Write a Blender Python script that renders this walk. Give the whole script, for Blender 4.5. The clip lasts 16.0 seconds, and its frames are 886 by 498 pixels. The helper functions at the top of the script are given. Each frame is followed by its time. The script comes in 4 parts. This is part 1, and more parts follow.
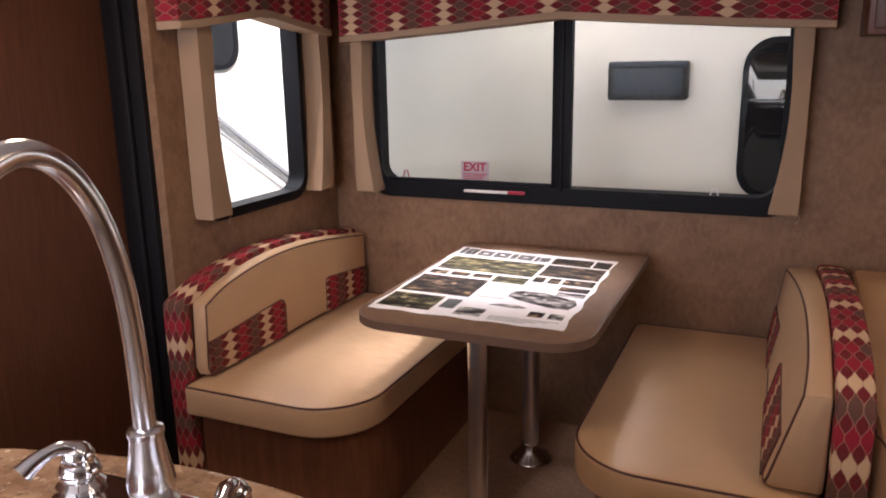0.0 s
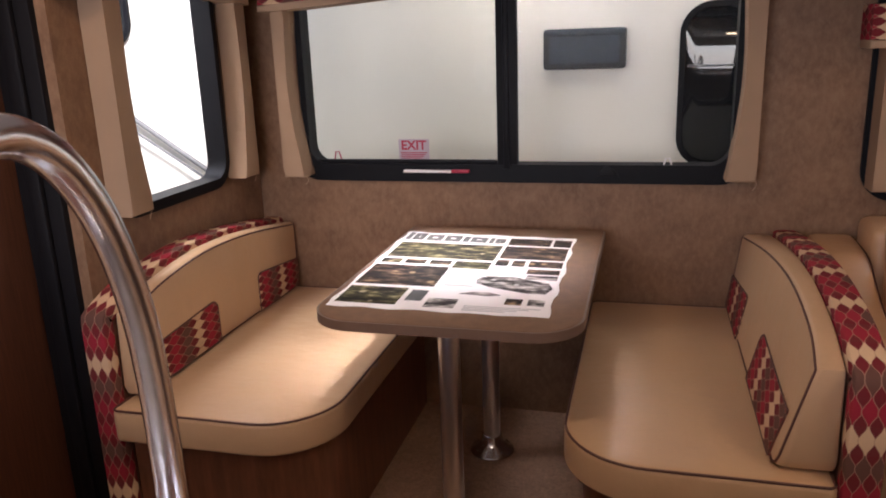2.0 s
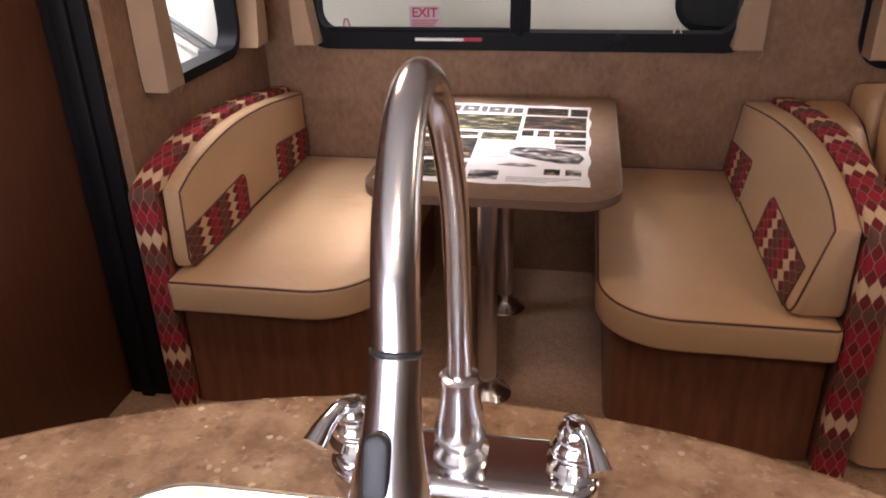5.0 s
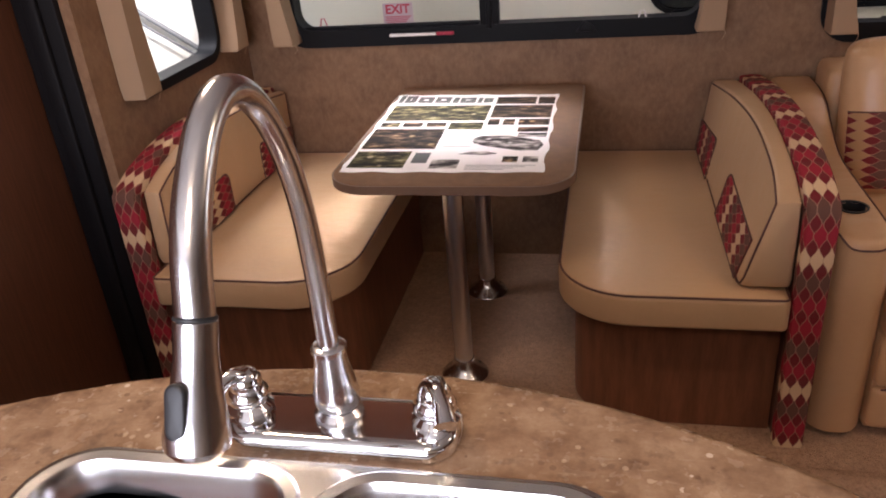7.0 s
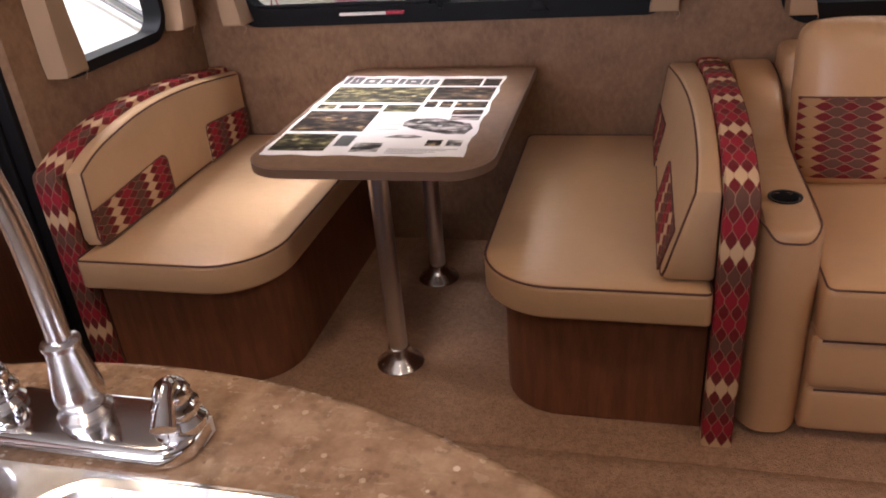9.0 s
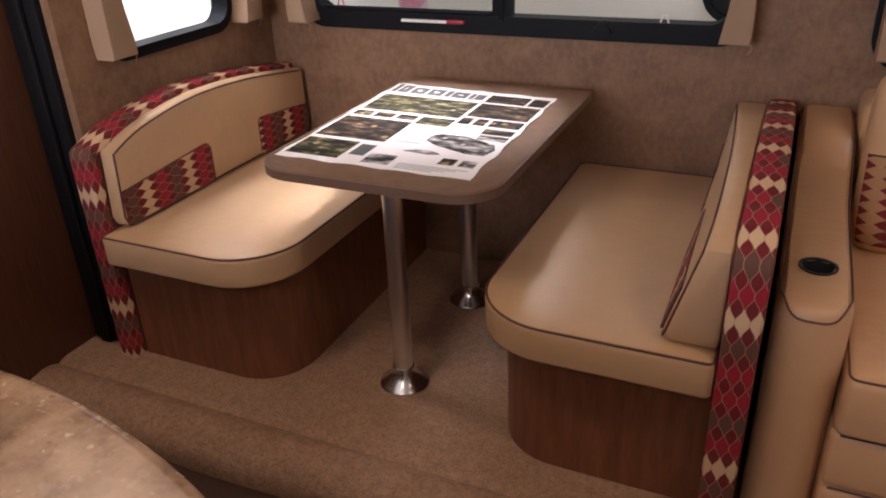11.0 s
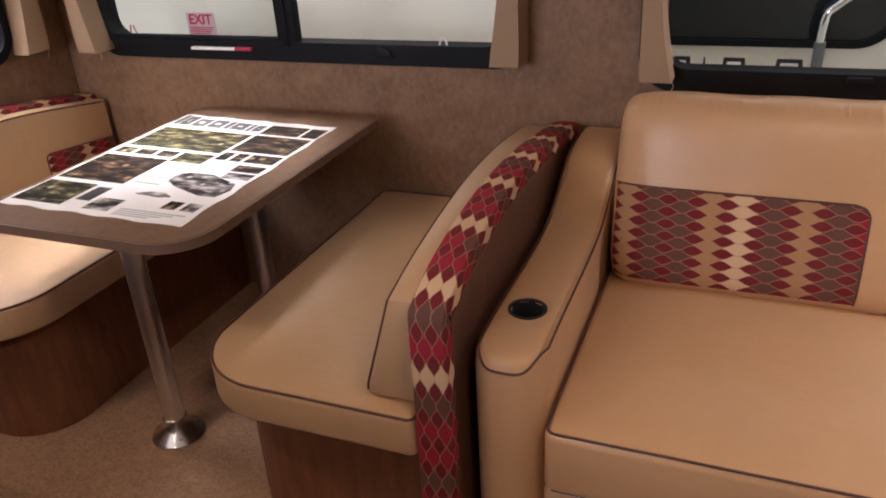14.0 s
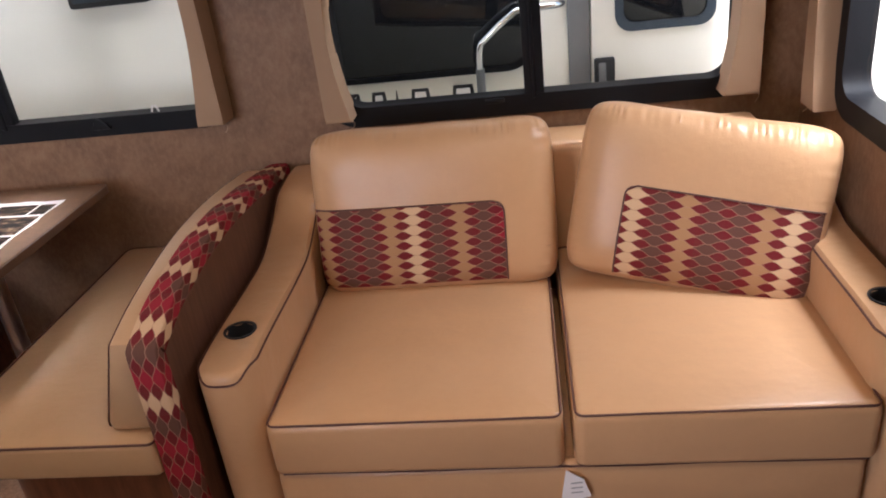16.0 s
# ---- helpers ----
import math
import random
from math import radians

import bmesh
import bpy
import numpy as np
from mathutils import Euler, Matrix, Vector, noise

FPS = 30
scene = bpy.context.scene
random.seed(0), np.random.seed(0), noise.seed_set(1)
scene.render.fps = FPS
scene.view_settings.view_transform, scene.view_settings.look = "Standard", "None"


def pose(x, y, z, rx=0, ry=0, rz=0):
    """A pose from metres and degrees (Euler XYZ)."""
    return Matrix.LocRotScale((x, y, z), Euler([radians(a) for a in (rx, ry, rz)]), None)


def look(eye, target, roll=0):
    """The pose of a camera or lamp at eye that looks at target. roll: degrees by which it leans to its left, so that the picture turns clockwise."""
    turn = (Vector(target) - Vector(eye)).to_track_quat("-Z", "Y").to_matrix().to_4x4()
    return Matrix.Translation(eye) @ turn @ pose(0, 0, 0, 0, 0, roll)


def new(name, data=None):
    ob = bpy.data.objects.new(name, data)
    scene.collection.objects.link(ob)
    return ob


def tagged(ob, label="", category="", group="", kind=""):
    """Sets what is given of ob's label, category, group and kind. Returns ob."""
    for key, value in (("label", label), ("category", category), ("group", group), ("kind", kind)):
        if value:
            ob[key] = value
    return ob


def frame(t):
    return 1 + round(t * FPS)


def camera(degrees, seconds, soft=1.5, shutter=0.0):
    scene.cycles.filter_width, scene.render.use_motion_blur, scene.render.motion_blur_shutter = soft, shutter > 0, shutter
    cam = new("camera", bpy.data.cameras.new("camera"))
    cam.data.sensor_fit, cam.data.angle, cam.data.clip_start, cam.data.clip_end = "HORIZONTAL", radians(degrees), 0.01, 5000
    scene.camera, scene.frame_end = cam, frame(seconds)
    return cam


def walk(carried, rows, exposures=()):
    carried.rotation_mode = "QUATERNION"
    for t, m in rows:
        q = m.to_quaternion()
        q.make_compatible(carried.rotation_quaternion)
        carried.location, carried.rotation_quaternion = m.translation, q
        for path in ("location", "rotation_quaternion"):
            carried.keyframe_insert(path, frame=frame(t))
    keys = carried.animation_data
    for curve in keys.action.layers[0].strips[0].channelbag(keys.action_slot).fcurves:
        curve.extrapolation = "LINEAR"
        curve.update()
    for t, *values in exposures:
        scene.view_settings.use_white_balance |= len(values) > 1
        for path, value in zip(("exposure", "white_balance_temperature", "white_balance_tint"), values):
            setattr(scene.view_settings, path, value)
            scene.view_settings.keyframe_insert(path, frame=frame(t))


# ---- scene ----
EXPOSURE = 0.93
SKY_STRENGTH, SUN_STRENGTH = 0.15, 5.0
LAMP_WATTS, LAMP_GLOW, SOUTH_FILL_WATTS, SKY_FILL_WATTS = 3.0, 4.0, 20.0, 14.0
cam = camera(60.1, 16.0, soft=1.9)
PATH = [
    (0, (0.015, -0.195, 1.409), (-0.765, 1.585, 0.937), -1.0),
    (0.5, (-0.013, -0.161, 1.407), (-0.747, 1.638, 0.934), 0.1),
    (1, (-0.078, -0.085, 1.39), (-0.771, 1.729, 0.911), -1.2),
    (1.5, (-0.14, -0.057, 1.387), (-0.775, 1.77, 0.877), -2.2),
    (2, (-0.239, -0.078, 1.382), (-0.746, 1.782, 0.853), -2.1),
    (2.5, (-0.33, -0.136, 1.398), (-0.643, 1.751, 0.813), -3.5),
    (3, (-0.383, -0.192, 1.43), (-0.672, 1.713, 0.894), -3.1),
    (3.5, (-0.409, -0.212, 1.455), (-0.769, 1.678, 0.908), -2.8),
    (4, (-0.429, -0.253, 1.486), (-0.815, 1.604, 0.852), -3.0),
    (4.5, (-0.484, -0.217, 1.457), (-0.817, 1.563, 0.608), -1.2),
    (7, (-0.295, -0.28, 1.486), (-0.702, 1.46, 0.588), -4.9),
    (7.5, (-0.186, -0.27, 1.489), (-0.621, 1.465, 0.594), -5.1),
    (8, (-0.098, -0.256, 1.476), (-0.546, 1.469, 0.567), -5.0),
    (10.5, (0.101, 0.01, 1.417), (-0.531, 1.659, 0.477), -3.7),
    (11, (0.217, 0.033, 1.425), (-0.542, 1.649, 0.524), -2.3),
    (11.5, (0.289, 0.071, 1.437), (-0.54, 1.669, 0.565), -4.0),
    (12, (0.357, 0.143, 1.431), (-0.462, 1.768, 0.602), -3.7),
    (12.5, (0.419, 0.22, 1.433), (-0.419, 1.829, 0.592), -4.2),
    (13, (0.512, 0.287, 1.424), (-0.293, 1.88, 0.523), -4.9),
    (13.5, (0.622, 0.351, 1.414), (-0.181, 1.953, 0.527), -3.7),
    (14, (0.704, 0.391, 1.428), (0.008, 2.041, 0.539), -3.5),
    (14.5, (0.794, 0.407, 1.429), (0.209, 2.109, 0.556), -4.0),
    (15, (0.872, 0.264, 1.482), (0.438, 2.026, 0.639), -4.8),
    (15.5, (0.968, 0.202, 1.511), (0.626, 1.984, 0.669), -6.3),
    (16, (1.061, 0.155, 1.545), (0.819, 1.941, 0.677), -7.0),
]
walk(cam, [(t, look(eye, target, roll)) for t, eye, target, roll in PATH], [(0.0, EXPOSURE, 6010, 20), (7.0, EXPOSURE + 0.02, 6060, 19), (8.0, EXPOSURE + 0.02, 6060, 19), (10.5, EXPOSURE + 0.08, 5900, 18), (12.5, EXPOSURE + 0.1, 5860, 18), (13.5, EXPOSURE + 0.12, 5860, 17), (14.5, EXPOSURE + 0.25, 6000, 16), (15.3, EXPOSURE + 0.44, 5800, 15), (16.0, EXPOSURE + 0.32, 5700, 14)])

# ---------------------------------------------------------------- world and light
world = bpy.data.worlds.new("sky")
scene.world = world
world.use_nodes = True
wn = world.node_tree
sky = wn.nodes.new("ShaderNodeTexSky")
sky.sky_type = "NISHITA"
sky.sun_disc = False
sky.sun_elevation = radians(45)
sky.sun_rotation = radians(160)
sky.altitude = 200
wn.links.new(sky.outputs[0], wn.nodes["Background"].inputs[0])
wn.nodes["Background"].inputs[1].default_value = SKY_STRENGTH


def lamp(name, kind, m, energy, color, **more):
    data = bpy.data.lights.new(name, kind)
    data.energy, data.color = energy, color
    if kind == "AREA":
        data.shape, data.size, data.size_y = "RECTANGLE", more["size"], more["size_y"]
        data.spread = radians(more.get("spread", 180))
    elif kind == "SUN":
        data.angle = radians(more["angle"])
    elif kind == "POINT":
        data.shadow_soft_size = more["size"]
    ob = new(name, data)
    ob.matrix_world = m
    return ob


az, el = radians(160), radians(45)
sun_dir = Vector((math.sin(az) * math.cos(el), math.cos(az) * math.cos(el), math.sin(el)))
lamp("sun", "SUN", look(sun_dir * 20, (0, 0, 0)), SUN_STRENGTH, (1.0, 0.95, 0.87), angle=9)

# ---------------------------------------------------------------- materials


class Nodes:
    """A node material under construction."""

    def __init__(self, name):
        self.mat = bpy.data.materials.new(name)
        self.mat.use_nodes = True
        self.tree = self.mat.node_tree
        self.bsdf = self.tree.nodes["Principled BSDF"]
        self.out = self.tree.nodes["Material Output"]

    def node(self, kind, **inputs):
        n = self.tree.nodes.new(kind)
        for key, value in inputs.items():
            self.put(n.inputs[key.replace("_", " ")], value)
        return n

    def put(self, socket, value):
        if isinstance(value, bpy.types.NodeSocket):
            self.tree.links.new(value, socket)
        elif isinstance(value, tuple) and len(value) == 3 and len(socket.default_value) == 4:
            socket.default_value = (*value, 1)
        else:
            socket.default_value = value

    def math(self, op, a, b=0.0, c=0.0):
        n = self.tree.nodes.new("ShaderNodeMath")
        n.operation = op
        for k, value in enumerate((a, b, c)):
            self.put(n.inputs[k], value)
        return n.outputs[0]

    def mix(self, fac, a, b, blend="MIX"):
        n = self.tree.nodes.new("ShaderNodeMix")
        n.data_type, n.blend_type = "RGBA", blend
        self.put(n.inputs[0], fac)
        self.put(n.inputs[6], a)
        self.put(n.inputs[7], b)
        return n.outputs[2]

    def noise(self, scale, detail=4.0, rough=0.55, vector=None, coords="Object", stretch=None):
        if vector is None:
            vector = self.node("ShaderNodeTexCoord").outputs[coords]
        if stretch:
            vector = self.node("ShaderNodeMapping", Vector=vector, Scale=stretch).outputs[0]
        n = self.node("ShaderNodeTexNoise", Vector=vector, Scale=scale, Detail=detail, Roughness=rough)
        return n.outputs[0]

    def ramp(self, fac, stops, constant=False):
        n = self.tree.nodes.new("ShaderNodeValToRGB")
        if constant:
            n.color_ramp.interpolation = "CONSTANT"
        self.put(n.inputs[0], fac)
        els = n.color_ramp.elements
        while len(els) < len(stops):
            els.new(0.5)
        for e, (p, col) in zip(els, stops):
            e.position, e.color = p, (*col, 1)
        return n.outputs[0]

    def bump(self, height, strength=0.2, distance=0.002):
        n = self.node("ShaderNodeBump", Strength=strength, Distance=distance, Height=height)
        self.tree.links.new(n.outputs[0], self.bsdf.inputs["Normal"])

    def set(self, color=None, rough=None, metal=None, spec=None, coat=None):
        for key, value in (("Base Color", color), ("Roughness", rough), ("Metallic", metal), ("Specular IOR Level", spec), ("Coat Weight", coat)):
            if value is not None:
                self.put(self.bsdf.inputs[key], value)
        return self.mat


def scaled(col, f):
    return tuple(min(1.0, c * f) for c in col)


def mottled(name, col, big=6.0, fine=220.0, depth=0.25, rough=0.6, bump=0.15, distance=0.001, spec=0.4, contrast=0.3):
    k = Nodes(name)
    a = k.noise(big, 5, 0.6)
    b = k.noise(fine, 3, 0.6)
    c = k.mix(a, scaled(col, 1 - contrast), scaled(col, 1 + contrast))
    c = k.mix(k.math("MULTIPLY", b, depth), c, scaled(col, 0.45))
    k.bump(b, bump, distance)
    r = k.math("ADD", k.math("MULTIPLY", a, 0.16), rough - 0.08)
    return k.set(c, r, spec=spec)


def leather(name, col, rough=0.23, spec=0.55):
    k = Nodes(name)
    cell = k.node("ShaderNodeTexVoronoi", Vector=k.node("ShaderNodeTexCoord").outputs["Object"], Scale=420.0)
    a = k.noise(3.2, 4, 0.6)
    wrinkle = k.noise(26, 5, 0.62)
    c = k.mix(a, scaled(col, 0.86), scaled(col, 1.1))
    c = k.mix(k.math("MULTIPLY", k.noise(60, 4), 0.12), c, scaled(col, 0.55))
    folds = k.noise(7, 3, 0.5, stretch=(1.0, 1.6, 1.0))
    h = k.math("ADD", k.math("MULTIPLY", cell.outputs[0], 0.08), k.math("ADD", k.math("MULTIPLY", wrinkle, 0.9), k.math("MULTIPLY", folds, 3.0)))
    k.bump(h, 0.35, 0.0042)
    return k.set(c, k.math("ADD", k.math("MULTIPLY", wrinkle, 0.14), rough), spec=spec)


def wood(name, col, grain_axis=(18, 18, 1.2), rough=0.42):
    k = Nodes(name)
    a = k.noise(6, 6, 0.65, stretch=grain_axis)
    b = k.noise(40, 5, 0.7, stretch=grain_axis)
    c = k.ramp(a, [(0.25, scaled(col, 0.55)), (0.55, col), (0.8, scaled(col, 1.35))])
    c = k.mix(k.math("MULTIPLY", b, 0.5), c, scaled(col, 0.5))
    k.bump(b, 0.08, 0.0006)
    return k.set(c, rough, spec=0.4)


def ogee_cloth(name, order, pitch, reds=0.07):
    """Woven cloth with staggered pointed ovals; u along the ovals, v across, both in metres."""
    k = Nodes(name)
    uv = k.node("ShaderNodeSeparateXYZ", Vector=k.node("ShaderNodeUVMap").outputs[0])
    U = k.math("DIVIDE", uv.outputs[0], pitch)
    V = k.math("DIVIDE", uv.outputs[1], 0.0148)
    C = k.math("MULTIPLY", k.math("COSINE", k.math("MULTIPLY", U, 2 * math.pi)), 0.46)
    t = k.math("SUBTRACT", V, C)
    pair = k.math("FLOOR", k.math("DIVIDE", t, 2.0))
    r = k.math("SUBTRACT", t, k.math("MULTIPLY", pair, 2.0))
    edge = k.math("SUBTRACT", 1.2, k.math("MULTIPLY", C, 2.0))
    even = k.math("LESS_THAN", r, edge)
    near = k.math("MINIMUM", k.math("ABSOLUTE", k.math("SUBTRACT", r, edge)), k.math("MINIMUM", r, k.math("SUBTRACT", 2.0, r)))
    line = k.math("LESS_THAN", near, 0.085)
    column = k.math("FLOOR", U)
    n = len(order)
    seq = k.math("FRACT", k.math("DIVIDE", k.math("ADD", column, 0.25), float(n)))
    tones = {"tan": (0.47, 0.27, 0.13), "cream": (0.76, 0.53, 0.32), "taupe": (0.14, 0.068, 0.05), "red": (0.36, 0.02, 0.04), "brown": (0.24, 0.07, 0.05)}
    red, taupe, rust = tones["red"], tones["taupe"], (0.19, 0.014, 0.021)
    cols = k.ramp(seq, [(i / n, tones[t]) for i, t in enumerate(order)], True)
    key = k.node("ShaderNodeCombineXYZ", X=column, Y=k.math("FLOOR", k.math("DIVIDE", pair, 3.0)), Z=2.5)
    rnd = k.node("ShaderNodeTexWhiteNoise", Vector=key.outputs[0]).outputs[0]
    cols = k.mix(k.math("LESS_THAN", rnd, reds), cols, red)
    odd = k.mix(k.math("MULTIPLY", rnd, 0.25), rust, taupe)
    c = k.mix(even, odd, cols)
    c = k.mix(k.math("MULTIPLY", line, 0.5), c, (0.5, 0.3, 0.2))
    weave = k.noise(900, 2, 0.6)
    c = k.mix(k.math("MULTIPLY", weave, 0.3), c, (0.1, 0.03, 0.025))
    k.bump(weave, 0.25, 0.0008)
    return k.set(c, 0.85, spec=0.2)


def metal(name, col, rough, streak=0.12):
    k = Nodes(name)
    a = k.noise(18, 4, 0.6)
    return k.set(k.mix(a, scaled(col, 0.95), scaled(col, 1.04)), k.math("ADD", k.math("MULTIPLY", a, streak), rough - streak / 2), metal=1.0)


def glass(name, tint):
    k = Nodes(name)
    clear = k.node("ShaderNodeBsdfTransparent", Color=tint)
    gloss = k.node("ShaderNodeBsdfGlossy", Roughness=0.0)
    fres = k.node("ShaderNodeFresnel", IOR=1.12)
    m = k.node("ShaderNodeMixShader", Fac=fres.outputs[0])
    k.tree.links.new(clear.outputs[0], m.inputs[1])
    k.tree.links.new(gloss.outputs[0], m.inputs[2])
    k.tree.links.new(m.outputs[0], k.out.inputs[0])
    return k.mat


def granite(name):
    k = Nodes(name)
    base = k.ramp(k.noise(24, 5, 0.62), [(0.32, (0.22, 0.13, 0.078)), (0.5, (0.32, 0.2, 0.122)), (0.68, (0.43, 0.29, 0.185))])
    speck = k.node("ShaderNodeTexVoronoi", Vector=k.node("ShaderNodeTexCoord").outputs["Object"], Scale=70.0)
    dots = k.math("LESS_THAN", speck.outputs[0], 0.26)
    shade = k.node("ShaderNodeTexWhiteNoise", Vector=speck.outputs["Position"]).outputs[0]
    dcol = k.ramp(shade, [(0.0, (0.2, 0.12, 0.075)), (0.35, (0.4, 0.27, 0.17)), (0.6, (0.58, 0.43, 0.3)), (0.85, (0.75, 0.62, 0.5))], True)
    keep = k.math("MULTIPLY", dots, k.math("GREATER_THAN", k.noise(14, 3), 0.52))
    c = k.mix(k.math("MULTIPLY", keep, 0.7), base, dcol)
    blotch = k.ramp(k.noise(38, 4, 0.6), [(0.55, (0, 0, 0)), (0.72, (0.55, 0.55, 0.55))])
    c = k.mix(blotch, c, (0.11, 0.065, 0.045))
    light = k.ramp(k.noise(55, 4, 0.6, coords="Generated"), [(0.6, (0, 0, 0)), (0.75, (0.5, 0.5, 0.5))])
    c = k.mix(light, c, (0.5, 0.38, 0.27))
    return k.set(c, k.math("ADD", k.math("MULTIPLY", k.noise(50), 0.12), 0.2), spec=0.5)


def wallpaper(name):
    k = Nodes(name)
    a = k.noise(9, 6, 0.7)
    b = k.noise(58, 6, 0.75, stretch=(1, 1, 0.55))
    f = k.noise(330, 2, 0.6)
    c = k.ramp(a, [(0.3, (0.175, 0.09, 0.05)), (0.52, (0.225, 0.12, 0.065)), (0.72, (0.285, 0.158, 0.088))])
    c = k.mix(k.ramp(b, [(0.42, (0, 0, 0)), (0.72, (0.65, 0.65, 0.65))]), c, (0.345, 0.212, 0.122))
    c = k.mix(k.math("MULTIPLY", f, 0.25), c, (0.1, 0.06, 0.04))
    k.bump(b, 0.12, 0.001)
    return k.set(c, 0.55, spec=0.35)


def carpet(name):
    k = Nodes(name)
    a = k.noise(7, 5, 0.6)
    b = k.noise(95, 5, 0.85)
    cell = k.node("ShaderNodeTexVoronoi", Vector=k.node("ShaderNodeTexCoord").outputs["Object"], Scale=260.0)
    a = k.math("ADD", k.math("MULTIPLY", k.math("SUBTRACT", k.noise(34, 5, 0.7), 0.5), 2.2), a)
    c = k.mix(a, (0.37, 0.203, 0.128), (0.62, 0.375, 0.24))
    c = k.mix(k.ramp(b, [(0.46, (0, 0, 0)), (0.62, (0.6, 0.6, 0.6))]), c, (0.12, 0.066, 0.042))
    c = k.mix(k.math("MULTIPLY", cell.outputs[0], 0.6), c, (0.4, 0.27, 0.175))
    k.bump(k.math("ADD", b, cell.outputs[0]), 0.7, 0.006)
    return k.set(c, 0.95, spec=0.1)


def photo_print(name, cols, scale):
    """Ink of an unreadable small photograph: blurred blotches of its colours."""
    k = Nodes(name)
    n = k.noise(scale, 4, 0.55, coords="Object", stretch=(1.0, 2.4, 1.0))
    c = k.ramp(n, [(0.42, cols[0]), (0.52, cols[1]), (0.61, cols[2]), (0.74, cols[3])])
    spots = k.node("ShaderNodeTexVoronoi", Vector=k.node("ShaderNodeTexCoord").outputs["Object"], Scale=scale * 1.1)
    glint = k.ramp(spots.outputs[0], [(0.1, (0.7, 0.7, 0.7)), (0.2, (0.0, 0.0, 0.0))])
    c = k.mix(glint, c, cols[3])
    return k.set(c, 0.6, spec=0.06)


WALL = wallpaper("brown mottled wallpaper")
CREAM = leather("cream vinyl upholstery", (0.6, 0.388, 0.222), 0.3, 0.4)
SOFA = leather("tan vinyl upholstery", (0.6, 0.35, 0.18), 0.28, 0.46)
PIPING = mottled("dark brown welt cord", (0.12, 0.052, 0.04), rough=0.6)
CLOTH_PITCH, PILLOW_PITCH = 0.064, 0.067
CLOTH = ogee_cloth("red oval patterned cloth", ("cream", "taupe", "red"), CLOTH_PITCH)
PILLOWCLOTH = ogee_cloth("brown and red oval patterned cloth", ("cream", "taupe", "tan", "taupe", "taupe", "tan"), PILLOW_PITCH, 0.07)
DARKWOOD = wood("dark red brown wood", (0.16, 0.052, 0.024))
BENCHWOOD = wood("brown bench base wood", (0.235, 0.09, 0.046), (7, 7, 0.9))
PANTRYWOOD = wood("very dark brown cabinet wood", (0.105, 0.038, 0.019))
PANELWOOD = wood("brown wood back", (0.15, 0.066, 0.04))
BLACK = mottled("black rubber", (0.008, 0.007, 0.008), rough=0.6, spec=0.15, bump=0.05)
FRAMEBLACK = mottled("black painted aluminium", (0.009, 0.009, 0.011), rough=0.5, spec=0.12, bump=0.03)
CURTAIN = mottled("tan padded fabric", (0.37, 0.24, 0.15), big=5, fine=500, rough=0.8, bump=0.2, contrast=0.12)
TRIMFAB = mottled("light tan welt", (0.43, 0.285, 0.18), big=5, fine=500, rough=0.8, contrast=0.1)
CARPET = carpet("tan brown cut pile carpet")
VINYL = mottled("dark vinyl floor", (0.075, 0.038, 0.027), big=8, rough=0.35, contrast=0.35)
LAMINATE = mottled("taupe laminate", (0.215, 0.118, 0.066), big=26, fine=130, rough=0.58, bump=0.02, contrast=0.4, depth=0.45, spec=0.14)
EDGE = mottled("taupe edge band", (0.165, 0.096, 0.062), big=14, rough=0.42, bump=0.02, contrast=0.12)
GRANITE = granite("speckled brown counter laminate")
CHROME = metal("chrome", (0.82, 0.82, 0.83), 0.09, 0.05)
NICKEL = metal("brushed nickel", (0.74, 0.735, 0.755), 0.22)
STEEL = metal("brushed stainless steel", (0.66, 0.65, 0.64), 0.24)
POLE = metal("polished steel tube", (0.74, 0.74, 0.76), 0.33)
BLACKPLASTIC = mottled("black plastic", (0.02, 0.02, 0.022), rough=0.42)
PAPER = mottled("white glossy paper", (0.9, 0.85, 0.84), big=9, fine=300, spec=0.2, rough=0.5, bump=0.01, contrast=0.03, depth=0.04)
INK = mottled("black ink", (0.03, 0.028, 0.03), rough=0.35, bump=0.0)
GREYINK = mottled("grey ink", (0.45, 0.43, 0.43), rough=0.35, bump=0.0)
PINKINK = mottled("pale pink ink", (0.78, 0.68, 0.66), rough=0.35, bump=0.0)
REDINK = mottled("red ink", (0.42, 0.025, 0.06), rough=0.4, bump=0.0)
PHOTO_OLIVE = photo_print("olive interior photo", [(0.012, 0.009, 0.006), (0.055, 0.045, 0.02), (0.2, 0.17, 0.08), (0.52, 0.43, 0.27)], 15)
PHOTO_BROWN = photo_print("brown interior photo", [(0.008, 0.005, 0.004), (0.035, 0.02, 0.012), (0.12, 0.072, 0.045), (0.45, 0.29, 0.15)], 14)
PHOTO_GREY = photo_print("grey trailer photo", [(0.03, 0.025, 0.025), (0.2, 0.18, 0.17), (0.5, 0.45, 0.42), (0.75, 0.7, 0.67)], 16)
CLEAR = glass("clear window glass", (0.97, 0.98, 0.97))
TINT = glass("tinted window glass", (0.97, 0.95, 0.895))
SCREENED = glass("tinted glass behind an insect screen", (0.82, 0.815, 0.75))
WHITE = mottled("white gel coat", (0.8, 0.775, 0.71), big=1.2, fine=60, rough=0.4, bump=0.0, contrast=0.04, depth=0.03)
CEILING = mottled("white ceiling board", (0.75, 0.71, 0.65), rough=0.7, contrast=0.05)
DARKGLASS = mottled("dark tinted glazing", (0.012, 0.013, 0.015), big=2, rough=0.03, bump=0.0, spec=0.5)
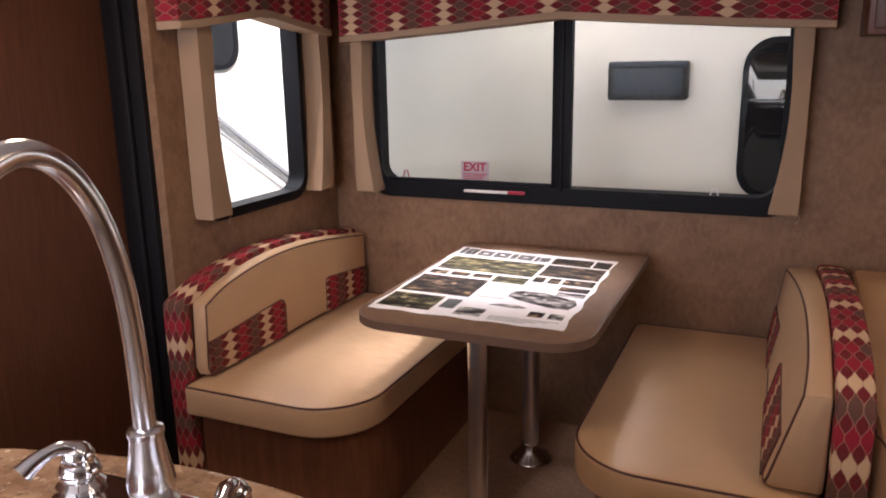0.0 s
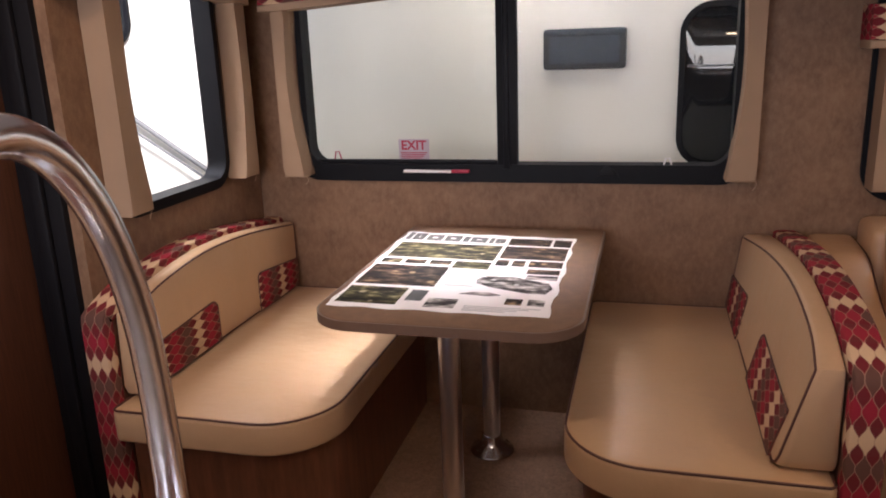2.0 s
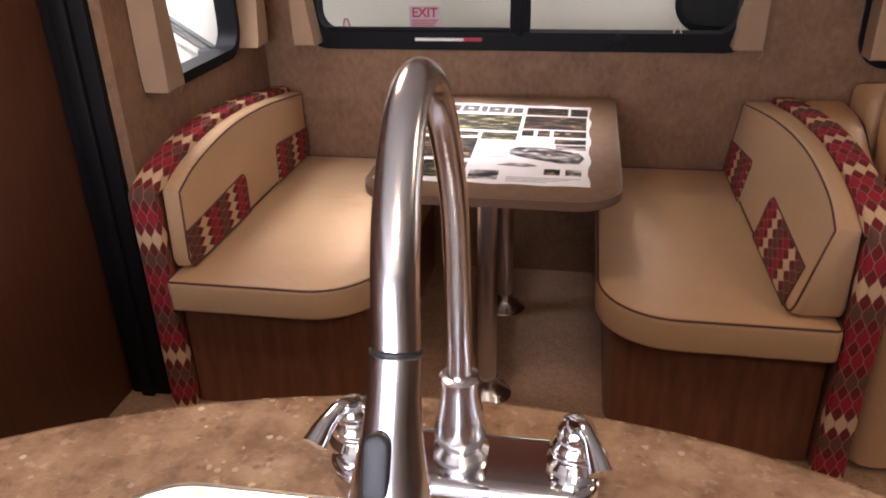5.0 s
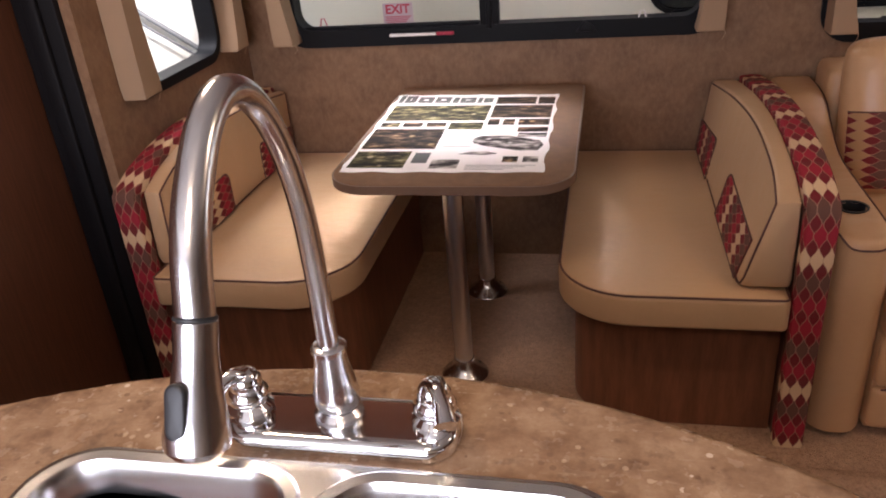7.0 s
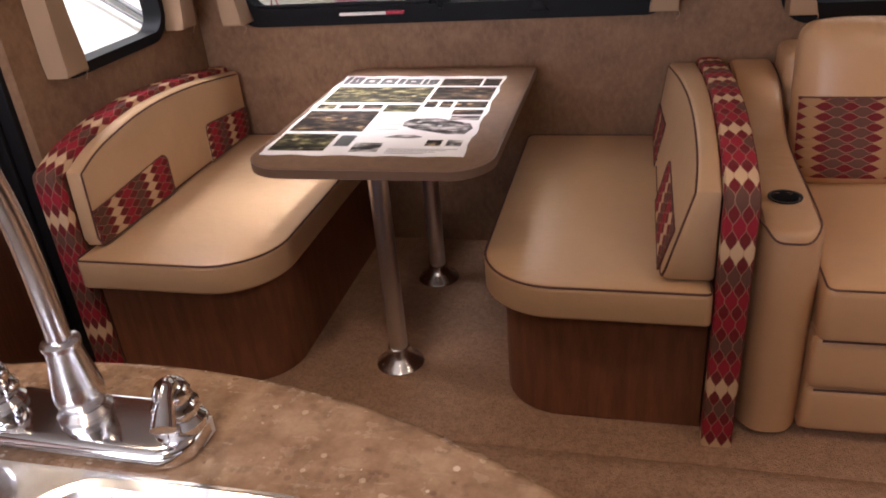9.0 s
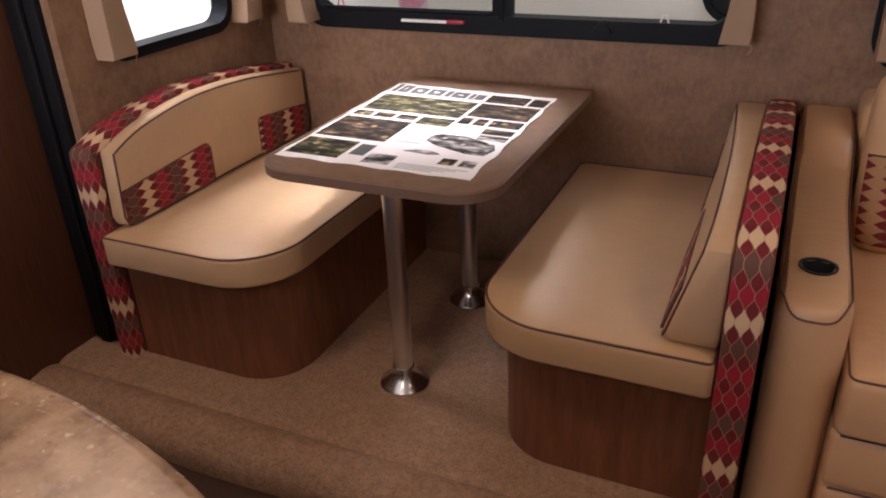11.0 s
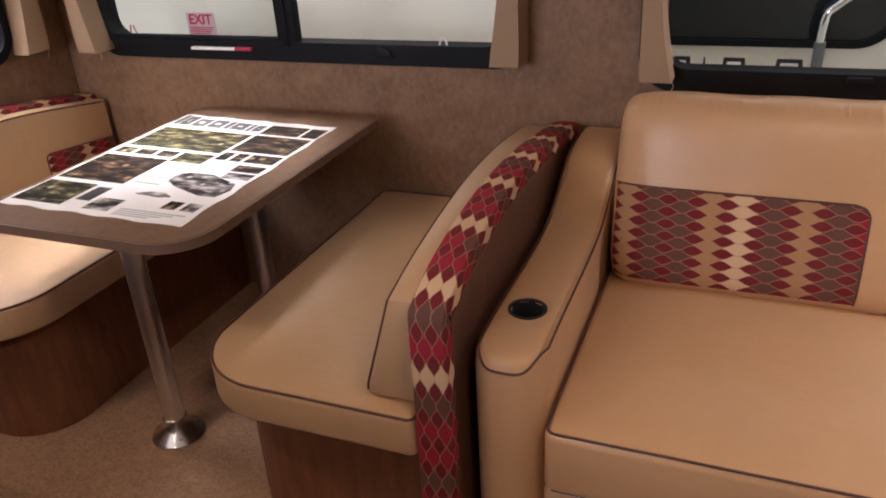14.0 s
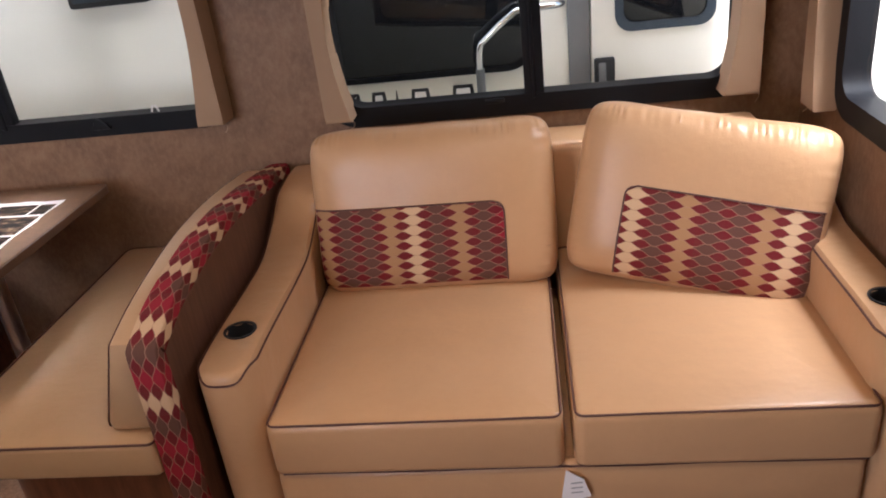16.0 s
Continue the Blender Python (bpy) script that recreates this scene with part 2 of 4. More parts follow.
GREYPLASTIC = mottled("grey blue plastic", (0.05, 0.064, 0.082), rough=0.6, spec=0.15, bump=0.0, contrast=0.05, depth=0.03)
GREY = mottled("grey rubber seal", (0.16, 0.16, 0.165), rough=0.5, contrast=0.1)
# Ground tone is a guess, picked pale so that it bounces light.
BOUNCE_GROUND = mottled("pale gravel", (0.27, 0.26, 0.24), big=0.8, fine=60, rough=0.9, bump=0.5, distance=0.01)
STICKER = mottled("pale translucent sticker", (0.5, 0.41, 0.45), rough=0.4, bump=0.0, contrast=0.04)
# Glowing cover of the unseen, added ceiling lights.
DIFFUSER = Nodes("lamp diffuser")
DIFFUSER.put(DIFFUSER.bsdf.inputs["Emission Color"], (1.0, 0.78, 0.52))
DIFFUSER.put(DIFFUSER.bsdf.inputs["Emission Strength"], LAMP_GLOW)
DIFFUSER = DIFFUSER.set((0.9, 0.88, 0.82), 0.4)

# ---------------------------------------------------------------- building helpers


def finish(name, bm, material, smooth=True):
    bmesh.ops.recalc_face_normals(bm, faces=bm.faces)
    mesh = bpy.data.meshes.new(name)
    bm.to_mesh(mesh)
    bm.free()
    mesh.materials.append(material)
    if smooth:
        mesh.polygons.foreach_set("use_smooth", [True] * len(mesh.polygons))
        mesh.set_sharp_from_angle(angle=radians(38))
    return mesh


def thing(name, label, category, at=(0, 0, 0), kind="", group=""):
    ob = new(name)
    ob.location = at
    ob.empty_display_size = 0.05
    return tagged(ob, label, category, group, kind)


def part(name, bm, material, parent=None, label="", smooth=True):
    """Links a bmesh, given in the world's metres, as one mesh under a thing or part."""
    ob = new(name, finish(name, bm, material, smooth))
    if parent is not None:
        up = Matrix.Identity(4)
        p = parent
        while p is not None:
            up = p.matrix_basis @ up
            p = p.parent
        ob.data.transform(up.inverted())
        ob.parent = parent
    if label:
        ob["label"] = label
    return ob


def solo(name, bm, material, label, category, kind="", group="", smooth=True):
    return tagged(part(name, bm, material, None, "", smooth), label, category, group, kind)


def box(x0, x1, y0, y1, z0, z1, r=0.0, seg=2, bm=None):
    out = bmesh.new()
    bmesh.ops.create_cube(out, size=1, matrix=Matrix.Translation(((x0 + x1) / 2, (y0 + y1) / 2, (z0 + z1) / 2)) @ Matrix.Diagonal((x1 - x0, y1 - y0, z1 - z0, 1)))
    if r:
        bmesh.ops.bevel(out, geom=list(out.edges), offset=r, segments=seg, profile=0.5, affect="EDGES")
    if bm is None:
        return out
    return merge(bm, out)


def merge(bm, other):
    tmp = bpy.data.meshes.new("tmp")
    other.to_mesh(tmp)
    other.free()
    bm.from_mesh(tmp)
    bpy.data.meshes.remove(tmp)
    return bm


def rounded(x0, x1, y0, y1, radii, seg=8):
    """Counter-clockwise outline of a rectangle; radii at (x0,y0), (x1,y0), (x1,y1), (x0,y1)."""
    pts = []
    for (cx, cy, sx, sy, a0), r in zip(((x0, y0, 1, 1, 180), (x1, y0, -1, 1, 270), (x1, y1, -1, -1, 0), (x0, y1, 1, -1, 90)), radii):
        if r <= 0:
            pts.append((cx, cy))
            continue
        for k in range(seg + 1):
            a = radians(a0 + 90 * k / seg)
            pts.append((cx + sx * r + r * math.cos(a), cy + sy * r + r * math.sin(a)))
    return pts


def offset(pts, d):
    """The outline moved inwards by d (counter-clockwise outline)."""
    n = len(pts)
    out = []
    for i in range(n):
        p0, p1, p2 = Vector(pts[i - 1]), Vector(pts[i]), Vector(pts[(i + 1) % n])
        e1, e2 = (p1 - p0), (p2 - p1)
        e1 = e1.normalized() if e1.length > 1e-9 else e2.normalized()
        e2 = e2.normalized() if e2.length > 1e-9 else e1
        n1, n2 = Vector((-e1.y, e1.x)), Vector((-e2.y, e2.x))
        b = n1 + n2
        b = b.normalized() if b.length > 1e-6 else n1
        out.append(tuple(p1 + b * (d / max(0.5, b.dot(n1)))))
    return out


FLAT = lambda u, v, w: (u, v, w)
SIDE_X = lambda u, v, w: (w, u, v)
SIDE_Y = lambda u, v, w: (u, w, v)


def puff(outline, w0, w1, r, crown=0.0, place=FLAT, seg=4):
    """A slab with a rounded rim between w0 and w1 and a slightly domed face at w1."""
    bm = bmesh.new()
    s = 1 if w1 > w0 else -1
    rings = []
    for k in range(seg + 1):
        a = radians(90 * k / seg)
        rings.append((r * 0.6 * (1 - math.sin(a)), w0 + s * r * 0.6 * (1 - math.cos(a))))
    for k in range(seg + 1):
        a = radians(90 * k / seg)
        rings.append((r * (1 - math.cos(a)), w1 - s * r * (1 - math.sin(a))))
    cx = sum(p[0] for p in outline) / len(outline)
    cy = sum(p[1] for p in outline) / len(outline)
    loops = []
    for d, w in rings:
        loops.append([bm.verts.new(place(u, v, w)) for u, v in (offset(outline, d) if d > 1e-6 else outline)])
    inner = offset(outline, r)
    for f in (0.15, 0.35, 0.6, 0.82):
        up = crown * (1 - (1 - f) ** 2.2)
        loops.append([bm.verts.new(place(u + (cx - u) * f, v + (cy - v) * f, w1 + s * up)) for u, v in inner])
    for a, b in zip(loops, loops[1:]):
        for i in range(len(a)):
            j = (i + 1) % len(a)
            bm.faces.new((a[i], a[j], b[j], b[i]))
    mid = bm.verts.new(place(cx, cy, w1 + s * crown))
    for i in range(len(loops[-1])):
        bm.faces.new((loops[-1][i], loops[-1][(i + 1) % len(loops[-1])], mid))
    bm.faces.new(list(reversed(loops[0])))
    return bm


def prism(outline, w0, w1, place=FLAT, r=0.0, seg=2):
    bm = bmesh.new()
    a = [bm.verts.new(place(u, v, w0)) for u, v in outline]
    b = [bm.verts.new(place(u, v, w1)) for u, v in outline]
    bm.faces.new(a)
    bm.faces.new(list(reversed(b)))
    for i in range(len(a)):
        j = (i + 1) % len(a)
        bm.faces.new((a[i], b[i], b[j], a[j]))
    if r:
        rim = [e for e in bm.edges if (e.verts[0] in a) == (e.verts[1] in a)]
        bmesh.ops.bevel(bm, geom=rim, offset=r, segments=seg, profile=0.5, affect="EDGES")
    return bm


def ring_prism(outer, inner, w0, w1, place=FLAT):
    """A flat frame between two outlines with the same number of points."""
    bm = bmesh.new()
    n = len(outer)
    q = [[bm.verts.new(place(*p, w)) for p in line] for line in (outer, inner) for w in (w0, w1)]
    for i in range(n):
        j = (i + 1) % n
        for a, b in ((0, 1), (3, 2), (1, 3), (2, 0)):
            bm.faces.new((q[a][i], q[a][j], q[b][j], q[b][i]))
    return bm


def tube(points, radius, sides=10, closed=False, caps=True):
    """A tube along points; radius is one number or one for each point."""
    bm = bmesh.new()
    pts = [Vector(p) for p in points]
    n = len(pts)
    radii = radius if isinstance(radius, (list, tuple)) else [radius] * n
    loops, side = [], None
    for i, p in enumerate(pts):
        a = pts[i - 1] if (i or closed) else p
        b = pts[(i + 1) % n] if (i < n - 1 or closed) else p
        d = (b - a).normalized()
        if side is None:
            side = d.orthogonal().normalized()
        side = (side - d * side.dot(d)).normalized()
        other = d.cross(side)
        loops.append([bm.verts.new(p + radii[i] * (math.cos(2 * math.pi * k / sides) * side + math.sin(2 * math.pi * k / sides) * other)) for k in range(sides)])
    for i in range(n if closed else n - 1):
        a, b = loops[i], loops[(i + 1) % n]
        for k in range(sides):
            m = (k + 1) % sides
            bm.faces.new((a[k], a[m], b[m], b[k]))
    if caps and not closed:
        bm.faces.new(list(reversed(loops[0])))
        bm.faces.new(loops[-1])
    return bm


def lathe(profile, centre, sides=24, axis=(0, 0, 1)):
    """profile: (radius, height) pairs turned round the axis through centre."""
    bm = bmesh.new()
    m = Matrix.Translation(centre) @ Vector((0, 0, 1)).rotation_difference(Vector(axis)).to_matrix().to_4x4()
    loops = []
    for r, h in profile:
        loops.append([bm.verts.new(m @ Vector((max(r, 1e-4) * math.cos(2 * math.pi * k / sides), max(r, 1e-4) * math.sin(2 * math.pi * k / sides), h))) for k in range(sides)])
    for a, b in zip(loops, loops[1:]):
        for k in range(sides):
            j = (k + 1) % sides
            bm.faces.new((a[k], a[j], b[j], b[k]))
    bm.faces.new(list(reversed(loops[0])))
    bm.faces.new(loops[-1])
    return bm


def set_uv(bm, of):
    uv = bm.loops.layers.uv.new("UVMap")
    for f in bm.faces:
        for loop in f.loops:
            loop[uv].uv = of(loop.vert.co, f.normal)
    return bm


def smooth_line(pts, steps=6, closed=False):
    """A Catmull-Rom line through the points."""
    pts = [Vector(p) for p in pts]
    n = len(pts)
    out = []
    for i in range(n if closed else n - 1):
        p = [pts[(i + k - 1) % n] if closed else pts[min(n - 1, max(0, i + k - 1))] for k in range(4)]
        for s in range(steps):
            t = s / steps
            out.append(0.5 * ((2 * p[1]) + (p[2] - p[0]) * t + (2 * p[0] - 5 * p[1] + 4 * p[2] - p[3]) * t * t + (3 * p[1] - p[0] - 3 * p[2] + p[3]) * t ** 3))
    if not closed:
        out.append(pts[-1])
    return out


# ---------------------------------------------------------------- the shell of the room
XL, XR, YB, YF = -1.68, 1.9, 2.57, 1.58
FLOOR, CEIL, SLIDE_TOP = -0.09, 2.04, 1.95
WIN1 = (-1.49, 0.06, 0.915, 1.62)
WIN2 = (0.44, 1.72, 0.87, 1.52)
WIN3 = (1.73, 2.315, 0.93, 1.62)
WIN4 = (1.62, 2.26, 0.885, 1.60)


def wall_with_holes(u0, u1, v0, v1, holes, w0, w1, place):
    """A wall cut into blocks round its openings; holes are (u0, u1, v0, v1), in order of u."""
    bm = bmesh.new()
    edges = sorted({u0, u1, *[h[0] for h in holes], *[h[1] for h in holes]})
    levels = sorted({v0, v1, *[h[2] for h in holes], *[h[3] for h in holes]})
    solid = lambda i, j: 0 <= i < len(edges) - 1 and 0 <= j < len(levels) - 1 and not any(
        h[0] - 1e-6 < (edges[i] + edges[i + 1]) / 2 < h[1] + 1e-6 and h[2] < (levels[j] + levels[j + 1]) / 2 < h[3] for h in holes)
    quad = lambda c: bm.faces.new([bm.verts.new(place(*p)) for p in c])
    for i in range(len(edges) - 1):
        for j in range(len(levels) - 1):
            if not solid(i, j):
                continue
            a, b, c, d = edges[i], edges[i + 1], levels[j], levels[j + 1]
            for w in (w0, w1):
                quad([(a, c, w), (b, c, w), (b, d, w), (a, d, w)])
            for di, dj, p, q in ((-1, 0, (a, c), (a, d)), (1, 0, (b, c), (b, d)), (0, -1, (a, c), (b, c)), (0, 1, (a, d), (b, d))):
                if not solid(i + di, j + dj):
                    quad([(*p, w0), (*q, w0), (*q, w1), (*p, w1)])
    bmesh.ops.remove_doubles(bm, verts=bm.verts, dist=1e-5)
    return bm


def structure(name, bm, material, label, category="wall", smooth=False):
    return solo(name, bm, material, label, category, "structure", smooth=smooth)


structure("wall_north", wall_with_holes(XL - 0.06, XR + 0.06, -0.14, SLIDE_TOP, [WIN1, WIN2], YB, YB + 0.05, SIDE_Y), WALL, "brown mottled wallpapered slide-out wall with two window openings")
structure("wall_west", wall_with_holes(YF, YB - 0.002, -0.14, SLIDE_TOP, [WIN3], XL - 0.05, XL, SIDE_X), WALL, "brown mottled wallpapered end wall of the slide-out")
structure("wall_east", wall_with_holes(YF, YB - 0.002, -0.14, SLIDE_TOP, [WIN4], XR, XR + 0.05, SIDE_X), WALL, "brown mottled wallpapered end wall beside the sofa")
structure("ceiling_1", box(XL - 0.06, XR + 0.06, YF, YB + 0.05, SLIDE_TOP + 0.003, SLIDE_TOP + 0.06), CEILING, "white slide-out ceiling board", "ceiling")
structure("ceiling_2", box(-1.95, 3.2, -1.5, YF - 0.003, CEIL, CEIL + 0.06), CEILING, "white main ceiling board", "ceiling")
# Unseen; dropped to 1.72 so it shades the valances and upper walls.
structure("shade_fascia", box(-1.85, 3.2, YF - 0.06, YF - 0.004, 1.72, CEIL), DARKWOOD, "unseen dark wooden fascia, hung low to shade the upper walls")
structure("wall_pantry", box(-1.95, -1.85, -1.45, YF + 0.04, FLOOR, CEIL), PANTRYWOOD, "dark brown wooden cabinet side panel")
structure("wall_main_east", box(3.2, 3.26, -1.45, YF, FLOOR, CEIL), WALL, "brown mottled wallpapered wall")
structure("wall_main_side", box(XR + 0.05, 3.2, YF - 0.06, YF, FLOOR, 1.717), WALL, "brown mottled wallpapered side wall")
# Unseen wall: pale board and wide opening are added to brighten the room.
structure("wall_south", wall_with_holes(-1.95, 3.26, FLOOR, CEIL, [(-1.75, -0.2, 0.9, 1.75)], -1.5, -1.45, SIDE_Y), CEILING, "unseen pale closing wall with an added wide opening")
structure("floor", box(-1.95, 3.2, -1.45, 1.3, FLOOR - 0.05, FLOOR), VINYL, "dark vinyl floor", "floor")

# the slide-out's carpeted floor, with its rolled front lip
lip = [(YB, -0.05), (YB, 0.0), (1.44, 0.0), (1.42, -0.003), (1.402, -0.011), (1.39, -0.004), (1.37, 0.004), (1.34, 0.006), (1.29, -0.004), (1.255, -0.026), (1.238, -0.058), (1.24, FLOOR - 0.01), (1.36, FLOOR - 0.01)]
carpet_bm = bmesh.new()
cols = [-1.848 + k * (3.19 + 1.848) / 40 for k in range(41)]
rows = [[carpet_bm.verts.new((x, y + (0.006 * math.sin(7 * x) if y < 1.4 else 0), z)) for y, z in lip] for x in cols]
for a, b in zip(rows, rows[1:]):
    for i in range(len(lip)):
        j = (i + 1) % len(lip)
        carpet_bm.faces.new((a[i], a[j], b[j], b[i]))
carpet_bm.faces.new(rows[0])
carpet_bm.faces.new(list(reversed(rows[-1])))
structure("floor_carpet", carpet_bm, CARPET, "tan brown carpet on the slide-out floor with a rolled lip", "carpet", True)

# black seal post at the slide-out's edge
post = box(-1.84, -1.712, 1.56, 1.6, 0.001, 1.715, 0.006)
box(-1.80, -1.755, 1.543, 1.562, 0.001, 1.715, 0.008, 2, post)
structure("trim_seal", post, BLACK, "black rubber slide-out seal post", "trim", True)

# ---------------------------------------------------------------- windows


def window(name, u0, u1, v0, v1, wall, inward, place, mullion=None, label="", inset=0.035, rim=0.03):
    """A dark framed window in an opening. wall: the wall's inner face; inward: +1 or -1, the way into the room."""
    win = thing(name, label, "window", kind="structure")
    w = lambda d: wall + inward * d
    outer = rounded(u0 - rim, u1 + rim, v0 - rim, v1 + rim, (0.1,) * 4)
    inner = rounded(u0 + inset, u1 - inset, v0 + inset, v1 - inset, (0.065,) * 4)
    lip_in = inset / 3
    mid = rounded(u0 + lip_in, u1 - lip_in, v0 + lip_in, v1 - lip_in, (0.075,) * 4)
    part("window_frame", ring_prism(outer, mid, w(0.002), w(0.014), place), FRAMEBLACK, win)
    part("inner_frame", ring_prism(mid, inner, w(-0.052), w(0.02), place), FRAMEBLACK, win)
    spans = [(u0 + 0.01, u1 - 0.01)]
    if mullion:
        a, b = mullion
        bar = prism([(a, v0 + 0.02), (b, v0 + 0.02), (b, v1 - 0.02), (a, v1 - 0.02)], w(-0.022), w(0.018), place, 0.004)
        part("mullion", bar, FRAMEBLACK, win)
        rib = prism([(a + 0.024, v0 + 0.02), (b - 0.026, v0 + 0.02), (b - 0.026, v1 - 0.02), (a + 0.024, v1 - 0.02)], w(0.017), w(0.026), place, 0.003)
        part("mullion_rib", rib, FRAMEBLACK, win)
        spans = [(u0 + 0.02, a + 0.01), (b - 0.01, u1 - 0.02)]
    for k, (a, b) in enumerate(spans):
        bm = bmesh.new()
        face = bm.faces.new([bm.verts.new(place(u, v, w(-0.01))) for u, v in ((a, v0 + 0.01), (b, v0 + 0.01), (b, v1 - 0.01), (a, v1 - 0.01))])
        face.normal_update()
        if face.normal.dot(Vector(place(0, 0, inward))) < 0:
            face.normal_flip()
        pane = new("pane", bpy.data.meshes.new("pane"))
        bm.to_mesh(pane.data)
        bm.free()
        pane.data.materials.append((SCREENED if k == 0 else TINT) if mullion else CLEAR)
        pane.parent = win
        pane.visible_shadow = False
    return win


win1 = window("window_1", *WIN1, YB, -1, SIDE_Y, (-0.747, -0.677), "wide black framed sliding window over the dinette table")
win2 = window("window_2", *WIN2, YB, -1, SIDE_Y, (1.055, 1.117), "wide black framed sliding window behind the sofa")
win3 = window("window_3", *WIN3, XL, 1, SIDE_X, None, "black framed end window beside the dinette bench", 0.015, 0.02)
win4 = window("window_4", *WIN4, XR, -1, SIDE_X, None, "black framed end window beside the sofa")

# sash rails, latches and the pull bar of the dinette window
part("sash_rail", box(-1.45, -0.75, YB - 0.012, YB + 0.004, 0.948, 0.964, 0.004), FRAMEBLACK, win1)
part("sash_rail", box(-0.68, 0.02, YB - 0.012, YB + 0.004, 0.926, 0.944, 0.004), FRAMEBLACK, win1)
part("latch_bar", box(-1.09, -0.91, YB - 0.034, YB - 0.018, 0.92, 0.93, 0.003), PAPER, win1, "white latch bar")
part("latch_grip", box(-0.912, -0.845, YB - 0.036, YB - 0.018, 0.92, 0.932, 0.004), REDINK, win1, "red latch grip")
part("latch", prism([(-0.40, 0.912), (-0.33, 0.912), (-0.345, 0.935), (-0.375, 0.95)], YB - 0.032, YB - 0.016, SIDE_Y, 0.003), FRAMEBLACK, win1)
part("pull_tab", tube([(-1.365, YB - 0.002, 0.963), (-1.358, YB - 0.004, 0.992), (-1.346, YB - 0.004, 0.992), (-1.338, YB - 0.002, 0.963)], 0.0026, 6), REDINK, win1, "red wire pull")
part("pull_tab", tube([(-0.185, YB - 0.003, 0.948), (-0.178, YB - 0.005, 0.972), (-0.166, YB - 0.005, 0.972), (-0.159, YB - 0.003, 0.948)], 0.0032, 6), PAPER, win1, "white wire pull")
part("latch", box(0.93, 0.99, YB - 0.03, YB - 0.014, 0.885, 0.9, 0.003), FRAMEBLACK, win2)
part("crank_knob", lathe([(0.008, 0), (0.012, 0.004), (0.012, 0.02), (0.006, 0.026)], (XL + 0.014, 2.37, 0.955), 12, (1, 0, 0)), BLACKPLASTIC, win3)


def text_mesh(body, size, m):
    curve = bpy.data.curves.new("writing", "FONT")
    curve.body, curve.size, curve.align_x, curve.extrude, curve.offset = body, size, "CENTER", 0.0006, 0.0012
    ob = bpy.data.objects.new("writing", curve)
    mesh = bpy.data.meshes.new_from_object(ob)
    bpy.data.objects.remove(ob)
    mesh.transform(m)
    bm = bmesh.new()
    bm.from_mesh(mesh)
    bpy.data.meshes.remove(mesh)
    return bm


exit_sign = thing("exit_sticker", "pale exit sticker with red letters on the window pane", "sticker", (-1.058, YB, 0.962))
part("backing", box(-1.115, -1.0, YB + 0.0045, YB + 0.0065, 0.959, 1.036), STICKER, exit_sign)
part("lettering", text_mesh("EXIT", 0.046, Matrix.Translation((-1.058, YB + 0.0035, 0.999)) @ pose(0, 0, 0, 90, 0, 0)), REDINK, exit_sign, "red capital letters", False)
for k in range(4):
    part("small_print", box(-1.108 + 0.004 * (k % 2), -1.008 - 0.006 * k, YB + 0.0028, YB + 0.0042, 0.986 - 0.0065 * k, 0.989 - 0.0065 * k), REDINK, exit_sign)


# ---------------------------------------------------------------- padded curtains and valances


def curtain_panel(bent, u0, u1, v0, v1, w_wall, w_face, place, inner_first, label):
    """One stiff padded side panel whose inner edge bows away from the glass."""
    steps = 14
    inner, outer = [], []
    for k in range(steps + 1):
        f = k / steps
        v = v0 + (v1 - v0) * f
        bow = bent * math.sin(math.pi * min(1, f * 1.05)) + 0.032 * f
        if inner_first:
            inner.append((u0 + bow, v))
            outer.append((u1, v))
        else:
            inner.append((u1 - bow, v))
            outer.append((u0, v))
    line = inner + outer[::-1]
    ob = solo("curtain_panel", prism(line, w_wall, w_face, place, 0.008, 3), CURTAIN, label, "curtain", group="padded window side panels")
    thread = inner[0] if not inner_first else outer[0]
    x, z = thread
    p = Vector(place(x, z, w_face))
    q = Vector(place(x, z, w_wall))
    d = (q - p).normalized()
    part("loose_thread", tube(smooth_line([p + d * 0.01 + Vector((0, 0, 0.004)), p + d * 0.02 + Vector((0.004, 0, -0.012)), p + d * 0.016 + Vector((-0.006, 0, -0.028))]), 0.0012, 5), TRIMFAB, ob)
    return ob


CL = "tan padded curtain side panel beside the window"
curtain_panel(0.022, -1.525, -1.443, 0.911, 1.51, YB - 0.004, 2.462, SIDE_Y, False, CL)
curtain_panel(0.022, 0.004, 0.094, 0.911, 1.51, YB - 0.004, 2.462, SIDE_Y, True, CL)
curtain_panel(0.02, 0.425, 0.51, 0.885, 1.31, YB - 0.004, 2.462, SIDE_Y, False, CL)
curtain_panel(0.02, 1.642, 1.745, 0.868, 1.31, YB - 0.004, 2.462, SIDE_Y, True, CL)
curtain_panel(0.02, 1.69, 1.79, 0.937, 1.54, XL + 0.004, -1.6, SIDE_X, False, CL)
curtain_panel(0.02, 2.325, 2.42, 0.932, 1.54, XL + 0.004, -1.6, SIDE_X, True, CL)
curtain_panel(0.02, 2.27, 2.37, 0.86, 1.5, XR - 0.004, 1.83, SIDE_X, True, CL)


